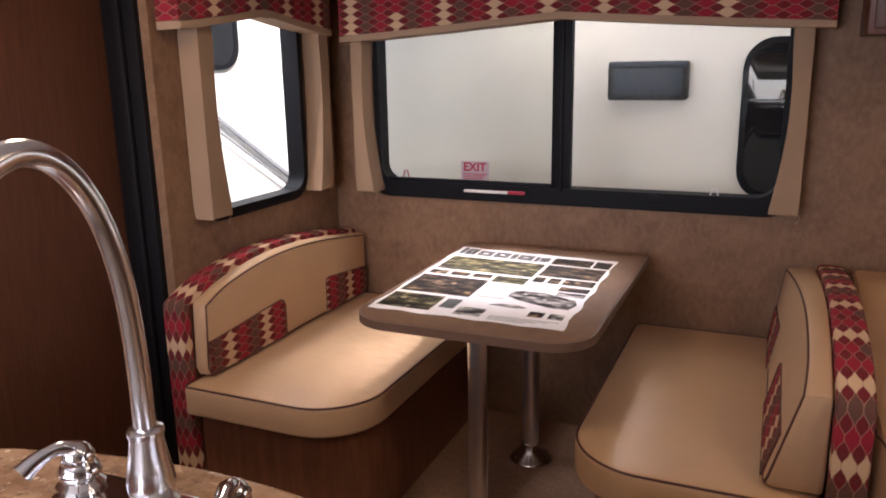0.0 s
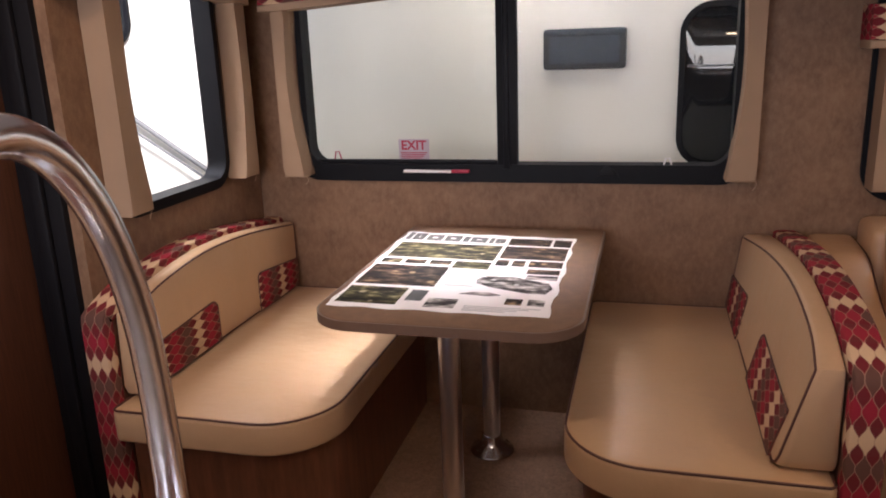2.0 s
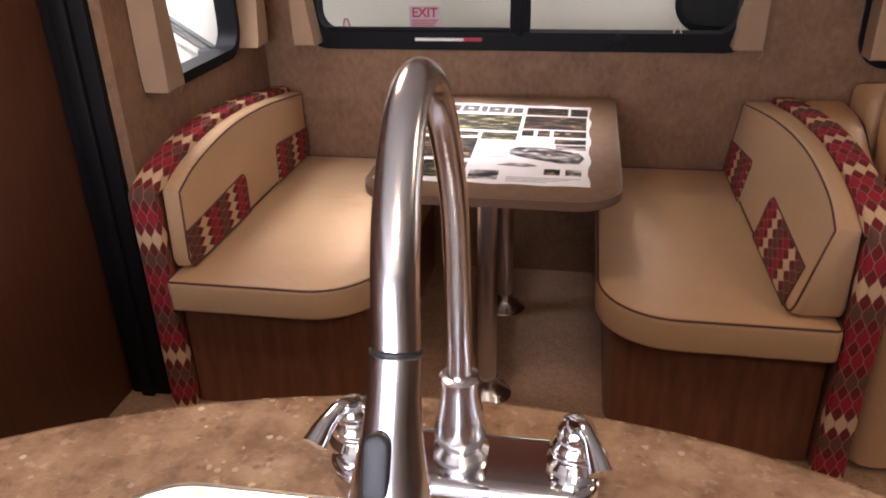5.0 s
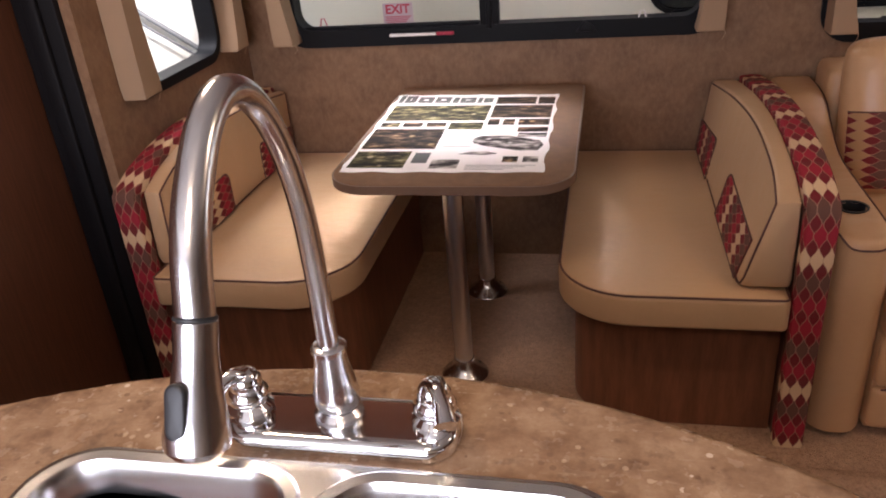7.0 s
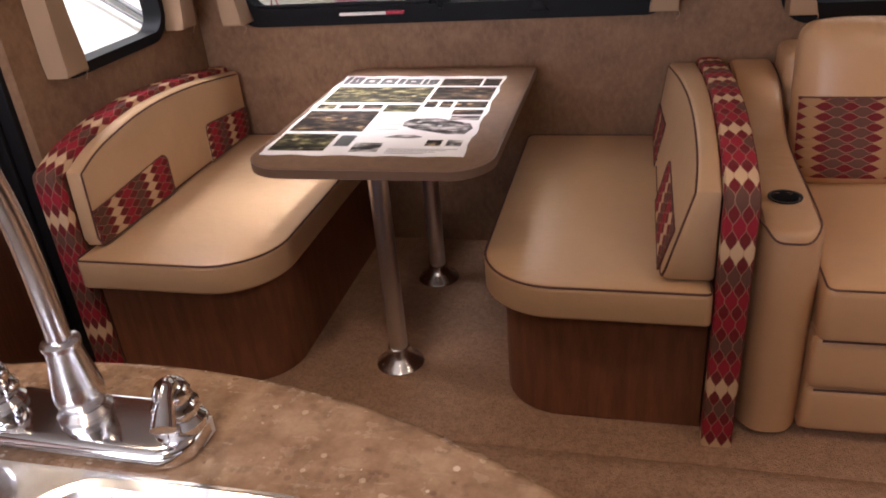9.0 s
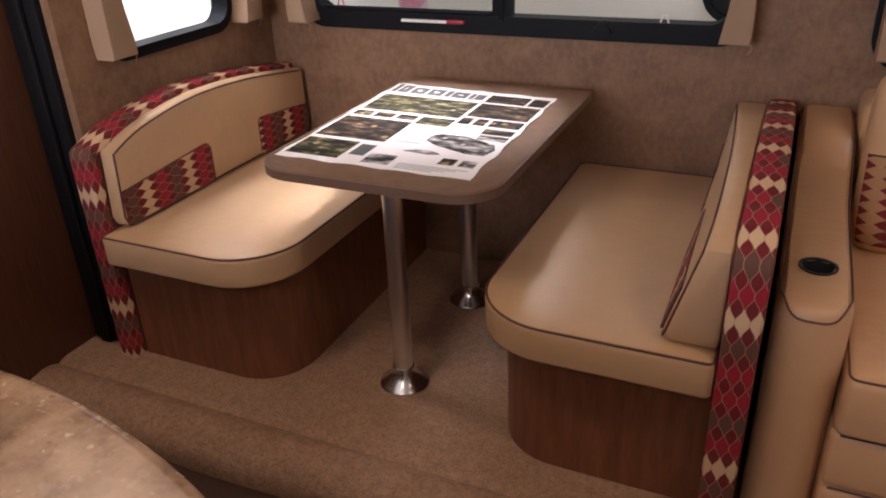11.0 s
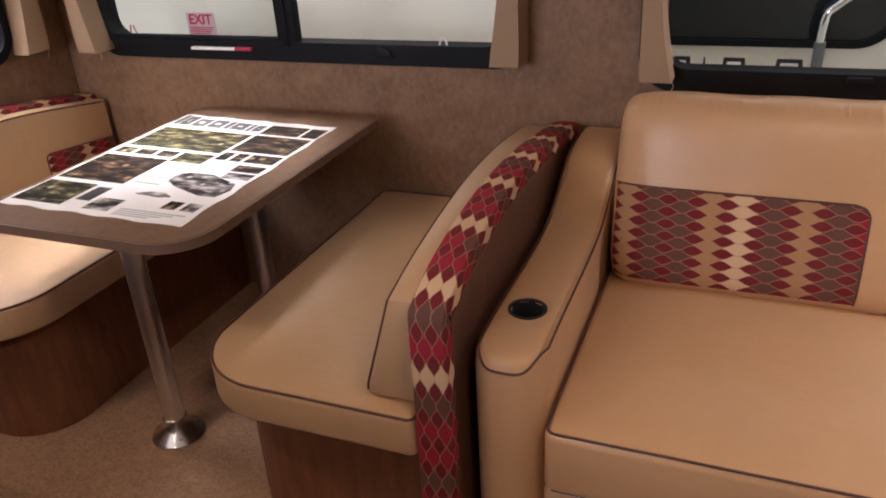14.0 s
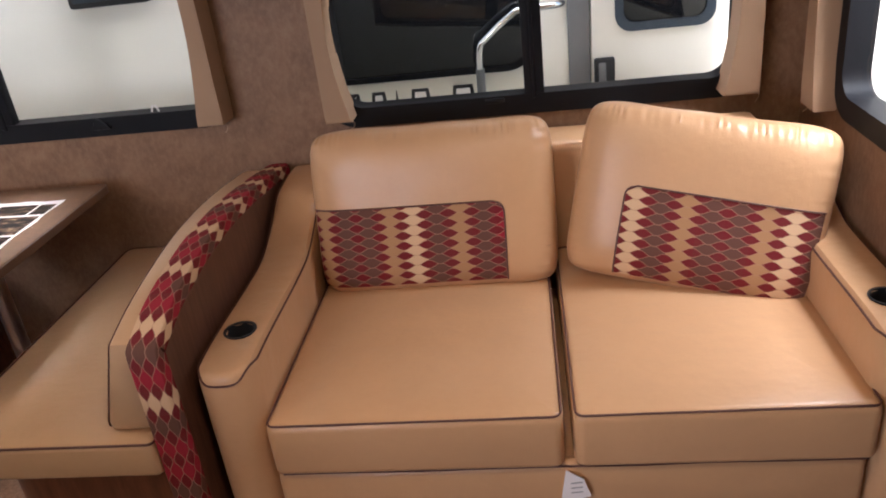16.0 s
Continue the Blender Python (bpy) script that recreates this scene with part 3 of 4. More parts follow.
def valance(u0, u1, low, rise, top, w_wall, w_face, place, sign, label):
    """A padded pelmet box covered in patterned cloth, its lower edge rising to the middle, with a light welt."""
    th = thing("valance", label, "valance", place((u0 + u1) / 2, low, w_wall))
    n = 24
    edge = []
    for k in range(n + 1):
        f = k / n
        g = math.sqrt((1 - abs(2 * f - 1)) ** 2 + 0.0004) ** 1.15
        edge.append((u0 + (u1 - u0) * f, low + 0.03 + rise * g))
    cloth = prism(edge + [(u1, top), (u0, top)], w_wall, w_face, place, 0.006, 2)
    along = 0 if place is SIDE_Y else 1
    set_uv(cloth, lambda co, no: (co[along] + (co[1 - along] if abs(no[along]) > 0.7 else 0.0), co[2]))
    part("cloth_cover", cloth, CLOTH, th)
    band = prism([(u, v - 0.024) for u, v in edge] + [(u, v - 0.001) for u, v in edge[::-1]], w_wall, w_face + sign * 0.004, place, 0.008, 3)
    part("welt", band, TRIMFAB, th, "light tan padded welt")
    return th


valance(-1.56, 0.15, 1.485, 0.058, 1.86, YB - 0.006, 2.44, SIDE_Y, -1, "red patterned cloth valance over the dinette window")
valance(0.37, 1.79, 1.305, 0.0, 1.435, YB - 0.006, 2.44, SIDE_Y, -1, "red patterned cloth valance over the sofa window")
valance(1.6, 2.43, 1.51, 0.055, 1.86, XL + 0.006, -1.585, SIDE_X, 1, "red patterned cloth valance over the end window")

cab = thing("overhead_cabinet", "brown wooden overhead cabinet above the sofa window", "cabinet", (1.05, 2.43, 1.465))
part("body", box(0.22, XR - 0.004, 2.315, YB - 0.004, 1.465, SLIDE_TOP - 0.004, 0.004), DARKWOOD, cab)
for k in range(3):
    x0 = 0.235 + k * 0.55
    door = part("door", box(x0, x0 + 0.54, 2.293, 2.313, 1.48, SLIDE_TOP - 0.02, 0.006), PANELWOOD, cab)
    part("handle", tube(smooth_line([(x0 + 0.22, 2.292, 1.51), (x0 + 0.225, 2.268, 1.51), (x0 + 0.315, 2.268, 1.51), (x0 + 0.32, 2.292, 1.51)]), 0.005, 8), NICKEL, door)

# ---------------------------------------------------------------- the dinette


def arch(y0, y1, z0, front, peak, back, r=0.0):
    """Outline in (y, z) of a bench back with an arched top."""
    pts = [(y0, z0 + r), (y0 + 0.3 * r, z0 + 0.3 * r), (y0 + r, z0), (y1, z0)] if r else [(y0, z0), (y1, z0)]
    top = smooth_line([(y1, back, 0), (y0 + 0.66 * (y1 - y0), peak - 0.012, 0), (y0 + 0.38 * (y1 - y0), peak, 0), (y0 + 0.14 * (y1 - y0), front + 0.6 * (peak - front), 0), (y0 + 0.012, front, 0)], 5)
    return pts + [(p.x, p.y) for p in top]


def bench(name, side, x_wall, x_face, x_edge, y_front, y_seat, slant, label):
    """side +1: the seat runs towards +x from the panel at x_wall."""
    s = side
    px0, px1 = x_wall, x_wall + s * 0.075
    th = thing(name, label, "bench", ((x_wall + x_edge) / 2, 2.0, 0.002))
    # base: dark wooden box with a rounded corner, set back under the seat
    bx = x_edge - s * 0.045
    rad = (0, 0.17, 0, 0) if s > 0 else (0.17, 0, 0, 0)
    lo, hi = sorted((px1 + s * 0.002, bx))
    part("base", prism(rounded(lo, hi, y_front + 0.075, YB - 0.012, rad, 12), 0.002, 0.372), BENCHWOOD, th, "dark wooden bench base with a rounded corner")
    # seat cushion
    lo, hi = sorted((px1 + s * 0.003, x_edge))
    rad = (0.02, 0.2, 0.03, 0.02) if s > 0 else (0.2, 0.02, 0.02, 0.03)
    line = rounded(lo, hi, y_front, YB - 0.012, rad, 14)
    seat = part("seat_cushion", puff(line, 0.368, 0.462, 0.016, 0.012), CREAM, th, "cream vinyl seat cushion")
    cord = [(u, v, 0.4595) for u, v in offset(line, 0.0035)]
    part("piping", tube(cord, 0.0032, 6, True), PIPING, seat, "dark welt cord")
    # back panel with a patterned band round its edge
    outline = arch(y_seat, YB - 0.008, 0.002, 0.712, 0.79, 0.728)
    a, b = sorted((px0, px1))
    panel = part("back_panel", prism(offset(outline, 0.004), a + 0.003, b - 0.003, SIDE_X), PANELWOOD, th, "brown wooden bench back")
    run = [(y_seat, 0.002 + k * 0.058) for k in range(12)] + [(y_seat, 0.69), (y_seat + 0.004, 0.706)] + [p for p in reversed(outline[2:])]
    bm = bmesh.new()
    uv = bm.loops.layers.uv.new("UVMap")
    length, prev, cross = 0.0, None, []
    for i, (y, z) in enumerate(run):
        q0, q1 = Vector(run[max(0, i - 1)]), Vector(run[min(len(run) - 1, i + 1)])
        d = (q1 - q0).normalized()
        nrm = Vector((-d.y, d.x))
        if prev is not None:
            length += (Vector((y, z)) - prev).length
        prev = Vector((y, z))
        prof = [(0.0, -0.03), (0.0, 0.0), (0.004, 0.0055), (0.014, 0.008), (0.0375, 0.009), (0.061, 0.008), (0.071, 0.0055), (0.075, 0.0), (0.075, -0.03)]
        wlen, ring, last = 0.0, [], None
        for off_x, off_n in prof:
            if last:
                wlen += math.hypot(off_x - last[0], off_n - last[1])
            last = (off_x, off_n)
            ring.append((bm.verts.new((a + off_x, y + nrm.x * off_n, z + nrm.y * off_n)), length, wlen))
        cross.append(ring)
    for r0, r1 in zip(cross, cross[1:]):
        for k in range(len(r0) - 1):
            quad = (r0[k], r0[k + 1], r1[k + 1], r1[k])
            f = bm.faces.new([q[0] for q in quad])
            for loop, q in zip(f.loops, quad):
                loop[uv].uv = (0.03 - q[1], q[2])
    part("edge_band", bm, CLOTH, panel, "red oval patterned cloth band")
    # back cushion with welt and two patterned corner patches
    c0, c1 = px1 + s * 0.002, x_face

    def leant(u, v, w):
        """The cushion's face leans back towards its top, most at the open end."""
        f = max(0.0, (w - c0) / (c1 - c0))
        return (w - s * slant * f * (v - 0.466) / 0.28 * (1 - 0.55 * (u - y_seat) / (YB - y_seat)), u, v)

    cush_line = arch(y_seat + 0.025, YB - 0.014, 0.466, 0.705, 0.782, 0.72, 0.035)
    cushion = part("back_cushion", puff(cush_line, c0, c1, 0.022, 0.004, leant), CREAM, th, "cream vinyl back cushion with an arched top")
    part("piping", tube([leant(u, v, c1 - s * 0.003) for u, v in offset(cush_line, 0.008)], 0.003, 6, True), PIPING, cushion, "dark welt cord")
    y0 = y_seat + (0.04 if s > 0 else 0.08)
    near = rounded(y0, y0 + 0.4, 0.476, 0.612, (0, 0, 0.03, 0), 5)
    near[-1] = (y0, 0.585)
    far = rounded(2.225, YB - 0.03, 0.476, 0.612, (0, 0, 0, 0.02), 5)
    far = [(u, v - (0.03 if u > 2.5 and v > 0.6 else 0)) for u, v in far]
    for patch_line in (near, far):
        bm = prism(patch_line, c1 - s * 0.006, c1 + s * 0.0055, leant)
        begin = (patch_line is near) * (y0 + 1.95 * CLOTH_PITCH) + (patch_line is far) * (2.225 + 0.3 * CLOTH_PITCH)
        set_uv(bm, lambda co, no: (begin - co[1], co[2]))
        patch = part("patch", bm, CLOTH, cushion, "red oval patterned cloth patch", False)
        part("piping", tube([leant(u, v, c1 + s * 0.005) for u, v in patch_line], 0.0022, 6, True), PIPING, cushion)
    return th


bench("dinette_bench", 1, -1.685 + 0.01, -1.545, -1.0, 1.478, 1.515, 0.0, "cream vinyl dinette bench with red cloth trim by end wall")
bench("dinette_bench", -1, 0.245, 0.04, -0.415, 1.46, 1.468, 0.085, "cream vinyl dinette bench with red cloth trim beside sofa")

table = thing("dinette_table", "taupe laminate dinette table on two steel pedestal legs", "table", (-0.7, 1.96, 0.002))
top_line = rounded(-1.04, -0.366, 1.522, 2.49, (0.12, 0.12, 0.025, 0.025), 12)
part("tabletop", prism(offset(top_line, 0.006), 0.716, 0.7385, FLAT, 0.003), LAMINATE, table, "mottled taupe laminate top")
part("edge_band", ring_prism(top_line, offset(top_line, 0.012), 0.713, 0.7372), EDGE, table, "rounded taupe edge band")
for y in (1.72, 2.253):
    leg = part("leg", tube([(-0.723, y, 0.03), (-0.723, y, 0.69)], 0.0285, 24), POLE, table, "round steel tube leg")
    part("floor_flange", lathe([(0.074, 0.0), (0.076, 0.004), (0.071, 0.011), (0.046, 0.028), (0.036, 0.05), (0.033, 0.062), (0.029, 0.064)], (-0.723, y, 0.002), 32), STEEL, leg, "flared steel floor flange")
    part("top_flange", lathe([(0.033, 0.0), (0.04, 0.012), (0.085, 0.026), (0.09, 0.03)], (-0.723, y, 0.68), 32), STEEL, leg)
    for k in range(4):
        a = radians(45 + 90 * k)
        part("screw", lathe([(0.006, 0.0), (0.006, 0.002), (0.002, 0.0035)], (-0.723 + 0.059 * math.cos(a), y + 0.059 * math.sin(a), 0.0185), 8), STEEL, leg)

# the printed sheet lying on the table
PX0, PX1, PY0, PY1, PZ = -1.03, -0.452, 1.622, 2.385, 0.7392
poster = thing("printed_poster", "white printed brochure sheet with wavy torn edges on the table", "poster", (-0.74, 2.0, PZ))
rng = random.Random(4)
outline = []
corners = [(PX0 + 0.012, PY0), (PX1, PY0 - 0.004), (PX1, PY1 - 0.03), (PX0, PY1)]
for i in range(4):
    p, q = Vector(corners[i]), Vector(corners[(i + 1) % 4])
    for k in range(26):
        f = k / 26
        wob = 0.0035 * math.sin(f * 26 + i) + rng.uniform(-0.0016, 0.0016)
        d = (q - p).normalized()
        outline.append(tuple(p.lerp(q, f) + Vector((d.y, -d.x)) * wob))
part("sheet", prism(outline, PZ, PZ + 0.0009), PAPER, poster, smooth=False)


def at_sheet(s, q):
    top = Vector(corners[3]).lerp(Vector(corners[2]), s)
    low = Vector(corners[0]).lerp(Vector(corners[1]), s)
    return tuple(top.lerp(low, q))


def print_patch(name, s0, s1, q0, q1, material, label="", lift=0.0):
    line = [at_sheet(s0, q1), at_sheet(s1, q1), at_sheet(s1, q0), at_sheet(s0, q0)]
    return part(name, prism(line, PZ + 0.0011 + lift, PZ + 0.0015 + lift), material, poster, label, False)


for s0, s1, q0, q1, m in (
    (0.03, 0.62, 0.175, 0.40, PHOTO_OLIVE), (0.64, 0.875, 0.045, 0.155, PHOTO_BROWN), (0.89, 0.985, 0.045, 0.155, PHOTO_BROWN),
    (0.64, 0.98, 0.175, 0.36, PHOTO_BROWN), (0.03, 0.14, 0.425, 0.485, PHOTO_OLIVE), (0.16, 0.275, 0.425, 0.485, PHOTO_BROWN),
    (0.295, 0.41, 0.425, 0.485, PHOTO_BROWN), (0.43, 0.62, 0.425, 0.52, PHOTO_OLIVE), (0.64, 0.705, 0.38, 0.46, PHOTO_BROWN),
    (0.725, 0.79, 0.38, 0.46, PHOTO_BROWN), (0.81, 0.98, 0.38, 0.46, PHOTO_BROWN), (0.82, 0.98, 0.49, 0.55, PHOTO_BROWN),
    (0.83, 0.98, 0.565, 0.615, PHOTO_GREY), (0.02, 0.42, 0.51, 0.755, PHOTO_BROWN), (0.02, 0.31, 0.785, 0.96, PHOTO_OLIVE),
    (0.335, 0.415, 0.8, 0.91, INK), (0.44, 0.58, 0.875, 0.965, PHOTO_GREY), (0.79, 0.865, 0.84, 0.9, PHOTO_BROWN),
    (0.89, 0.965, 0.84, 0.9, PHOTO_GREY),
):
    print_patch("photo", s0, s1, q0, q1, m)
# the masthead as plain dark strokes
for k, (s0, s1, q0, q1) in enumerate(((0.025, 0.055, 0.01, 0.13), (0.065, 0.135, 0.02, 0.13), (0.15, 0.245, 0.04, 0.13), (0.26, 0.355, 0.04, 0.13), (0.37, 0.405, 0.045, 0.13), (0.415, 0.51, 0.05, 0.13), (0.525, 0.55, 0.055, 0.132), (0.56, 0.615, 0.06, 0.13))):
    print_patch("masthead_stroke", s0, s1, q0, q1, INK)
    if s1 - s0 > 0.05:
        print_patch("masthead_gap", s0 + 0.032, s1 - 0.032, q0 + 0.036, q1 - 0.032, PAPER, "", 0.0006)
print_patch("headline_rule", 0.17, 0.6, 0.135, 0.145, GREYINK)
for k in range(7):
    print_patch("text_line", 0.455, 0.60 + 0.02 * (k % 3), 0.555 + k * 0.028, 0.562 + k * 0.028, PINKINK if k % 2 else GREYINK)
for k in range(3):
    print_patch("text_line", 0.64, 0.79, 0.49 + k * 0.03, 0.498 + k * 0.03, PINKINK)
for k in range(4):
    print_patch("text_line", 0.62, 0.96 - 0.05 * k, 0.93 + k * 0.014, 0.936 + k * 0.014, GREYINK)
trailer = [(0.60, 0.64), (0.64, 0.6), (0.78, 0.6), (0.95, 0.655), (0.975, 0.71), (0.95, 0.775), (0.86, 0.775), (0.68, 0.725), (0.61, 0.69)]
part("trailer_picture", prism([at_sheet(*p) for p in reversed(trailer)], PZ + 0.0011, PZ + 0.0015), PHOTO_GREY, poster, "grey printed trailer picture", False)
trailer = [(0.56, 0.815), (0.62, 0.79), (0.7, 0.785), (0.755, 0.81), (0.7, 0.825)]
part("trailer_picture", prism([at_sheet(*p) for p in reversed(trailer)], PZ + 0.0011, PZ + 0.0015), PHOTO_GREY, poster, "", False)

# ---------------------------------------------------------------- the sofa
sofa = thing("sofa", "tan vinyl two-seat sofa with patterned lumbar patches and cup holders", "sofa", (1.08, 2.0, 0.002))


def arm(x0, x1, cup_y):
    """A sloping arm that rises in an S to the back, with a cup holder sunk in its top."""
    prof = smooth_line([(1.514, 0.57, 0), (1.528, 0.598, 0), (1.572, 0.607, 0), (1.7, 0.612, 0), (1.95, 0.612, 0), (2.1, 0.622, 0), (2.22, 0.668, 0), (2.32, 0.72, 0), (2.42, 0.735, 0), (2.53, 0.735, 0)], 4)
    bm = bmesh.new()
    rows = []
    n = 10
    for p in prof:
        row = []
        for k in range(n + 1):
            f = k / n
            edge = min(f, 1 - f)
            drop = 0.022 * max(0.0, 1 - edge / 0.16) ** 2
            fx = x0 + (x1 - x0) * f
            pull = 0.0
            if p.x < 1.62:
                g = (1.62 - p.x) / 0.12
                pull = 0.06 * g * (abs(f - 0.5) * 2) ** 3
            row.append(bm.verts.new((fx, p.x + pull, p.y - drop)))
        rows.append(row)
    for a, b in zip(rows, rows[1:]):
        for k in range(n):
            bm.faces.new((a[k], a[k + 1], b[k + 1], b[k]))
    # the opening for the cup
    hole = [f for f in bm.faces if (f.calc_center_median() - Vector(((x0 + x1) / 2, cup_y, f.calc_center_median().z))).length < 0.033]
    bmesh.ops.delete(bm, geom=hole, context="FACES")
    edges = [e for e in bm.edges if e.is_boundary]
    rim = [e for e in edges if (((e.verts[0].co + e.verts[1].co) / 2).xy - Vector(((x0 + x1) / 2, cup_y))).length < 0.06]
    for v in {v for e in rim for v in e.verts}:
        d = v.co.xy - Vector(((x0 + x1) / 2, cup_y))
        d = d.normalized() * 0.037
        v.co.x, v.co.y = (x0 + x1) / 2 + d.x, cup_y + d.y
    # skirt down to the floor
    skirt = [e for e in bm.edges if e.is_boundary and e not in rim]
    made = bmesh.ops.extrude_edge_only(bm, edges=skirt)
    low = [v for v in made["geom"] if isinstance(v, bmesh.types.BMVert)]
    for v in low:
        v.co.z = 0.02
    ob = part("arm", bm, SOFA, sofa, "tan vinyl arm rising to the back")
    part("cup_holder", lathe([(0.03, -0.07), (0.0345, -0.068), (0.0365, 0.0), (0.0405, 0.001), (0.0405, 0.0035), (0.035, 0.003), (0.033, -0.064), (0.01, -0.066)], ((x0 + x1) / 2, cup_y, 0.6135), 28), BLACKPLASTIC, ob, "black plastic cup holder")
    def on_arm(f, p, lift):
        drop = 0.022 * max(0.0, 1 - min(f, 1 - f) / 0.16) ** 2
        pull = 0.06 * max(0.0, 1.62 - p.x) / 0.12 * (abs(f - 0.5) * 2) ** 3
        return (x0 + (x1 - x0) * f, p.x + pull - (lift if p.x < 1.53 else 0.0), p.y - drop + (0.0 if p.x < 1.53 else lift))

    def bend(e):
        place = 1 + 7 * e ** 5
        return prof[int(place)].lerp(prof[int(place) + 1], place - int(place))

    line = [on_arm(0.03, p, 0.0015) for p in reversed(prof[9:])]
    line += [on_arm(0.035 + 0.93 * k / 20, bend(abs(k / 10 - 1)), 0.002) for k in range(21)]
    line += [on_arm(0.97, p, 0.0015) for p in prof[9:]]
    line = smooth_line(line, 3)
    part("piping", tube(line, 0.0026, 6), PIPING, ob, "dark welt cord")
    return ob


arm(0.262, 0.408, 1.69)
arm(1.752, 1.886, 1.69)
part("base", box(0.41, 1.75, 1.54, 2.45, 0.022, 0.315, 0.01), SOFA, sofa, "tan vinyl sofa front")
for z0, z1, y0 in ((0.17, 0.318, 1.513), (0.03, 0.166, 1.52)):
    part("front_roll", box(0.412, 1.75, y0, 1.56, z0, z1, 0.02, 3), SOFA, sofa, "tan vinyl front panel")
    part("piping", tube([(0.43 + k * 0.165, y0 + 0.003, z1 - 0.004 + 0.002 * math.sin(k * 2.3)) for k in range(9)], 0.0026, 6), PIPING, sofa)
for x0, x1 in ((0.415, 1.096), (1.117, 1.762)):
    line = rounded(x0, x1, 1.5, 2.34, (0.025,) * 4, 5)
    seat = part("seat_cushion", puff(line, 0.322, 0.468, 0.022, 0.014), SOFA, sofa, "tan vinyl seat cushion")
    part("piping", tube([(u, v, 0.4645) for u, v in offset(line, 0.005)], 0.0027, 6, True), PIPING, seat, "dark welt cord")
part("backrest", box(0.41, 1.75, 2.34, 2.54, 0.1, 0.802, 0.03, 3), SOFA, sofa, "tan vinyl sofa back")


def pillow(m, w, h, thick, patch, seed, first):
    """A loose back cushion; local x along its width, z up, y towards the sofa back. patch: (x0, x1, z0, z1, rounded corner side)."""
    r = random.Random(seed)
    ph = [r.uniform(0, 6.28) for _ in range(6)]

    def height(u, v):
        g = max(0.0, (1 - abs(u) ** 6) * (1 - abs(v) ** 6)) ** 0.42
        rim_v = max(0.0, abs(v) - 0.72) / 0.28
        rim_u = max(0.0, abs(u) - 0.78) / 0.22
        crease = 0.0085 * math.sin(92 * u + 2.6 * math.sin(9 * u + ph[0]) + 1.5 * math.sin(23 * u + ph[3]) + 3 * v + ph[1]) * rim_v ** 1.6 * (0.84 + 0.16 * math.sin(6 * u + 2 * math.sin(13 * u) + ph[2])) * (v > 0)
        crease += 0.006 * math.sin(58 * v + 2.5 * math.sin(7 * v + ph[3]) + 1.2 * math.sin(15 * v) + ph[2]) * rim_u ** 1.3 * (0.6 + 0.4 * math.sin(4 * v + ph[4]))
        crease += 0.0035 * math.sin(16 * u + 5 * v + ph[5]) * rim_v
        soft = 0.006 * math.sin(2.2 * u + ph[3]) * math.sin(1.9 * v + ph[4])
        return thick * 0.5 * g + (crease + soft) * g

    def spot(u, v, side, lift=0.0):
        sag = 1 - 0.025 * abs(v) ** 2
        sag *= 1 - 0.075 * abs(u * v) ** 7
        x = u * w / 2 * (1 - 0.02 * (1 - abs(v) ** 2) * abs(u)) * sag
        z = h / 2 + v * h / 2 * (1 - 0.075 * abs(u * v) ** 7) * (1 - 0.02 * (1 - abs(u) ** 3)) + (0.0012 * math.sin(9 * u + ph[5]) if v > 0.9 else 0)
        return m @ Vector((x, side * (height(u, v) + lift), z))

    bm = bmesh.new()
    nu, nv = 150, 84
    for side in (-1, 1):
        grid = [[bm.verts.new(spot(math.sin(math.pi / 2 * (2 * i / nu - 1)), math.sin(math.pi / 2 * (2 * j / nv - 1)), side)) for i in range(nu + 1)] for j in range(nv + 1)]
        for j in range(nv):
            for i in range(nu):
                bm.faces.new((grid[j][i], grid[j][i + 1], grid[j + 1][i + 1], grid[j + 1][i]))
    bmesh.ops.remove_doubles(bm, verts=bm.verts, dist=0.0004)
    ob = part("back_cushion", bm, SOFA, sofa, "loose tan vinyl back cushion")
    u0, u1, v0, v1, side = patch
    bm = bmesh.new()
    uv = bm.loops.layers.uv.new("UVMap")
    nu, nv, rad = 30, 40, 0.09
    grid = []
    for j in range(nv + 1):
        v = v0 + (v1 - v0) * j / nv
        cut = 0.0
        if v > v1 - rad * w / h:
            q = (v - (v1 - rad * w / h)) / (rad * w / h)
            cut = rad * (1 - math.sqrt(max(0.0, 1 - q * q)))
        a, b = (u0, u1 - cut) if side > 0 else (u0 + cut, u1)
        grid.append([(a + (b - a) * i / nu, v) for i in range(nu + 1)])
    verts = [[bm.verts.new(spot(u, v, -1, 0.003)) for u, v in row] for row in grid]
    for j in range(nv):
        for i in range(nu):
            f = bm.faces.new((verts[j][i], verts[j][i + 1], verts[j + 1][i + 1], verts[j + 1][i]))
            ids = ((j, i), (j, i + 1), (j + 1, i + 1), (j + 1, i))
            by = {verts[jj][ii]: grid[jj][ii] for jj, ii in ids}
            for loop in f.loops:
                u, v = by[loop.vert]
                loop[uv].uv = ((u - u0) * w / 2 + (first + 0.04) * PILLOW_PITCH, v * h / 2)
    part("patch", bm, PILLOWCLOTH, ob, "red and brown oval patterned cloth patch")
    border = [row[-1] if side > 0 else row[0] for row in grid] + (list(reversed(grid[-1])) if side > 0 else grid[-1])
    part("piping", tube([spot(u, v, -1, 0.003) for u, v in border], 0.0026, 6), PIPING, ob)
    return ob


lean = 14
pillow(pose(0.772, 2.155, 0.448, -lean, 0, 0), 0.72, 0.49, 0.2, (-0.97, 0.58, -0.88, 0.08, 1), 3, 2)
pillow(pose(1.45, 2.065, 0.448, -lean - 3, 8.5, -14), 0.675, 0.49, 0.2, (-0.56, 0.93, -0.9, 0.12, -1), 8, 0)

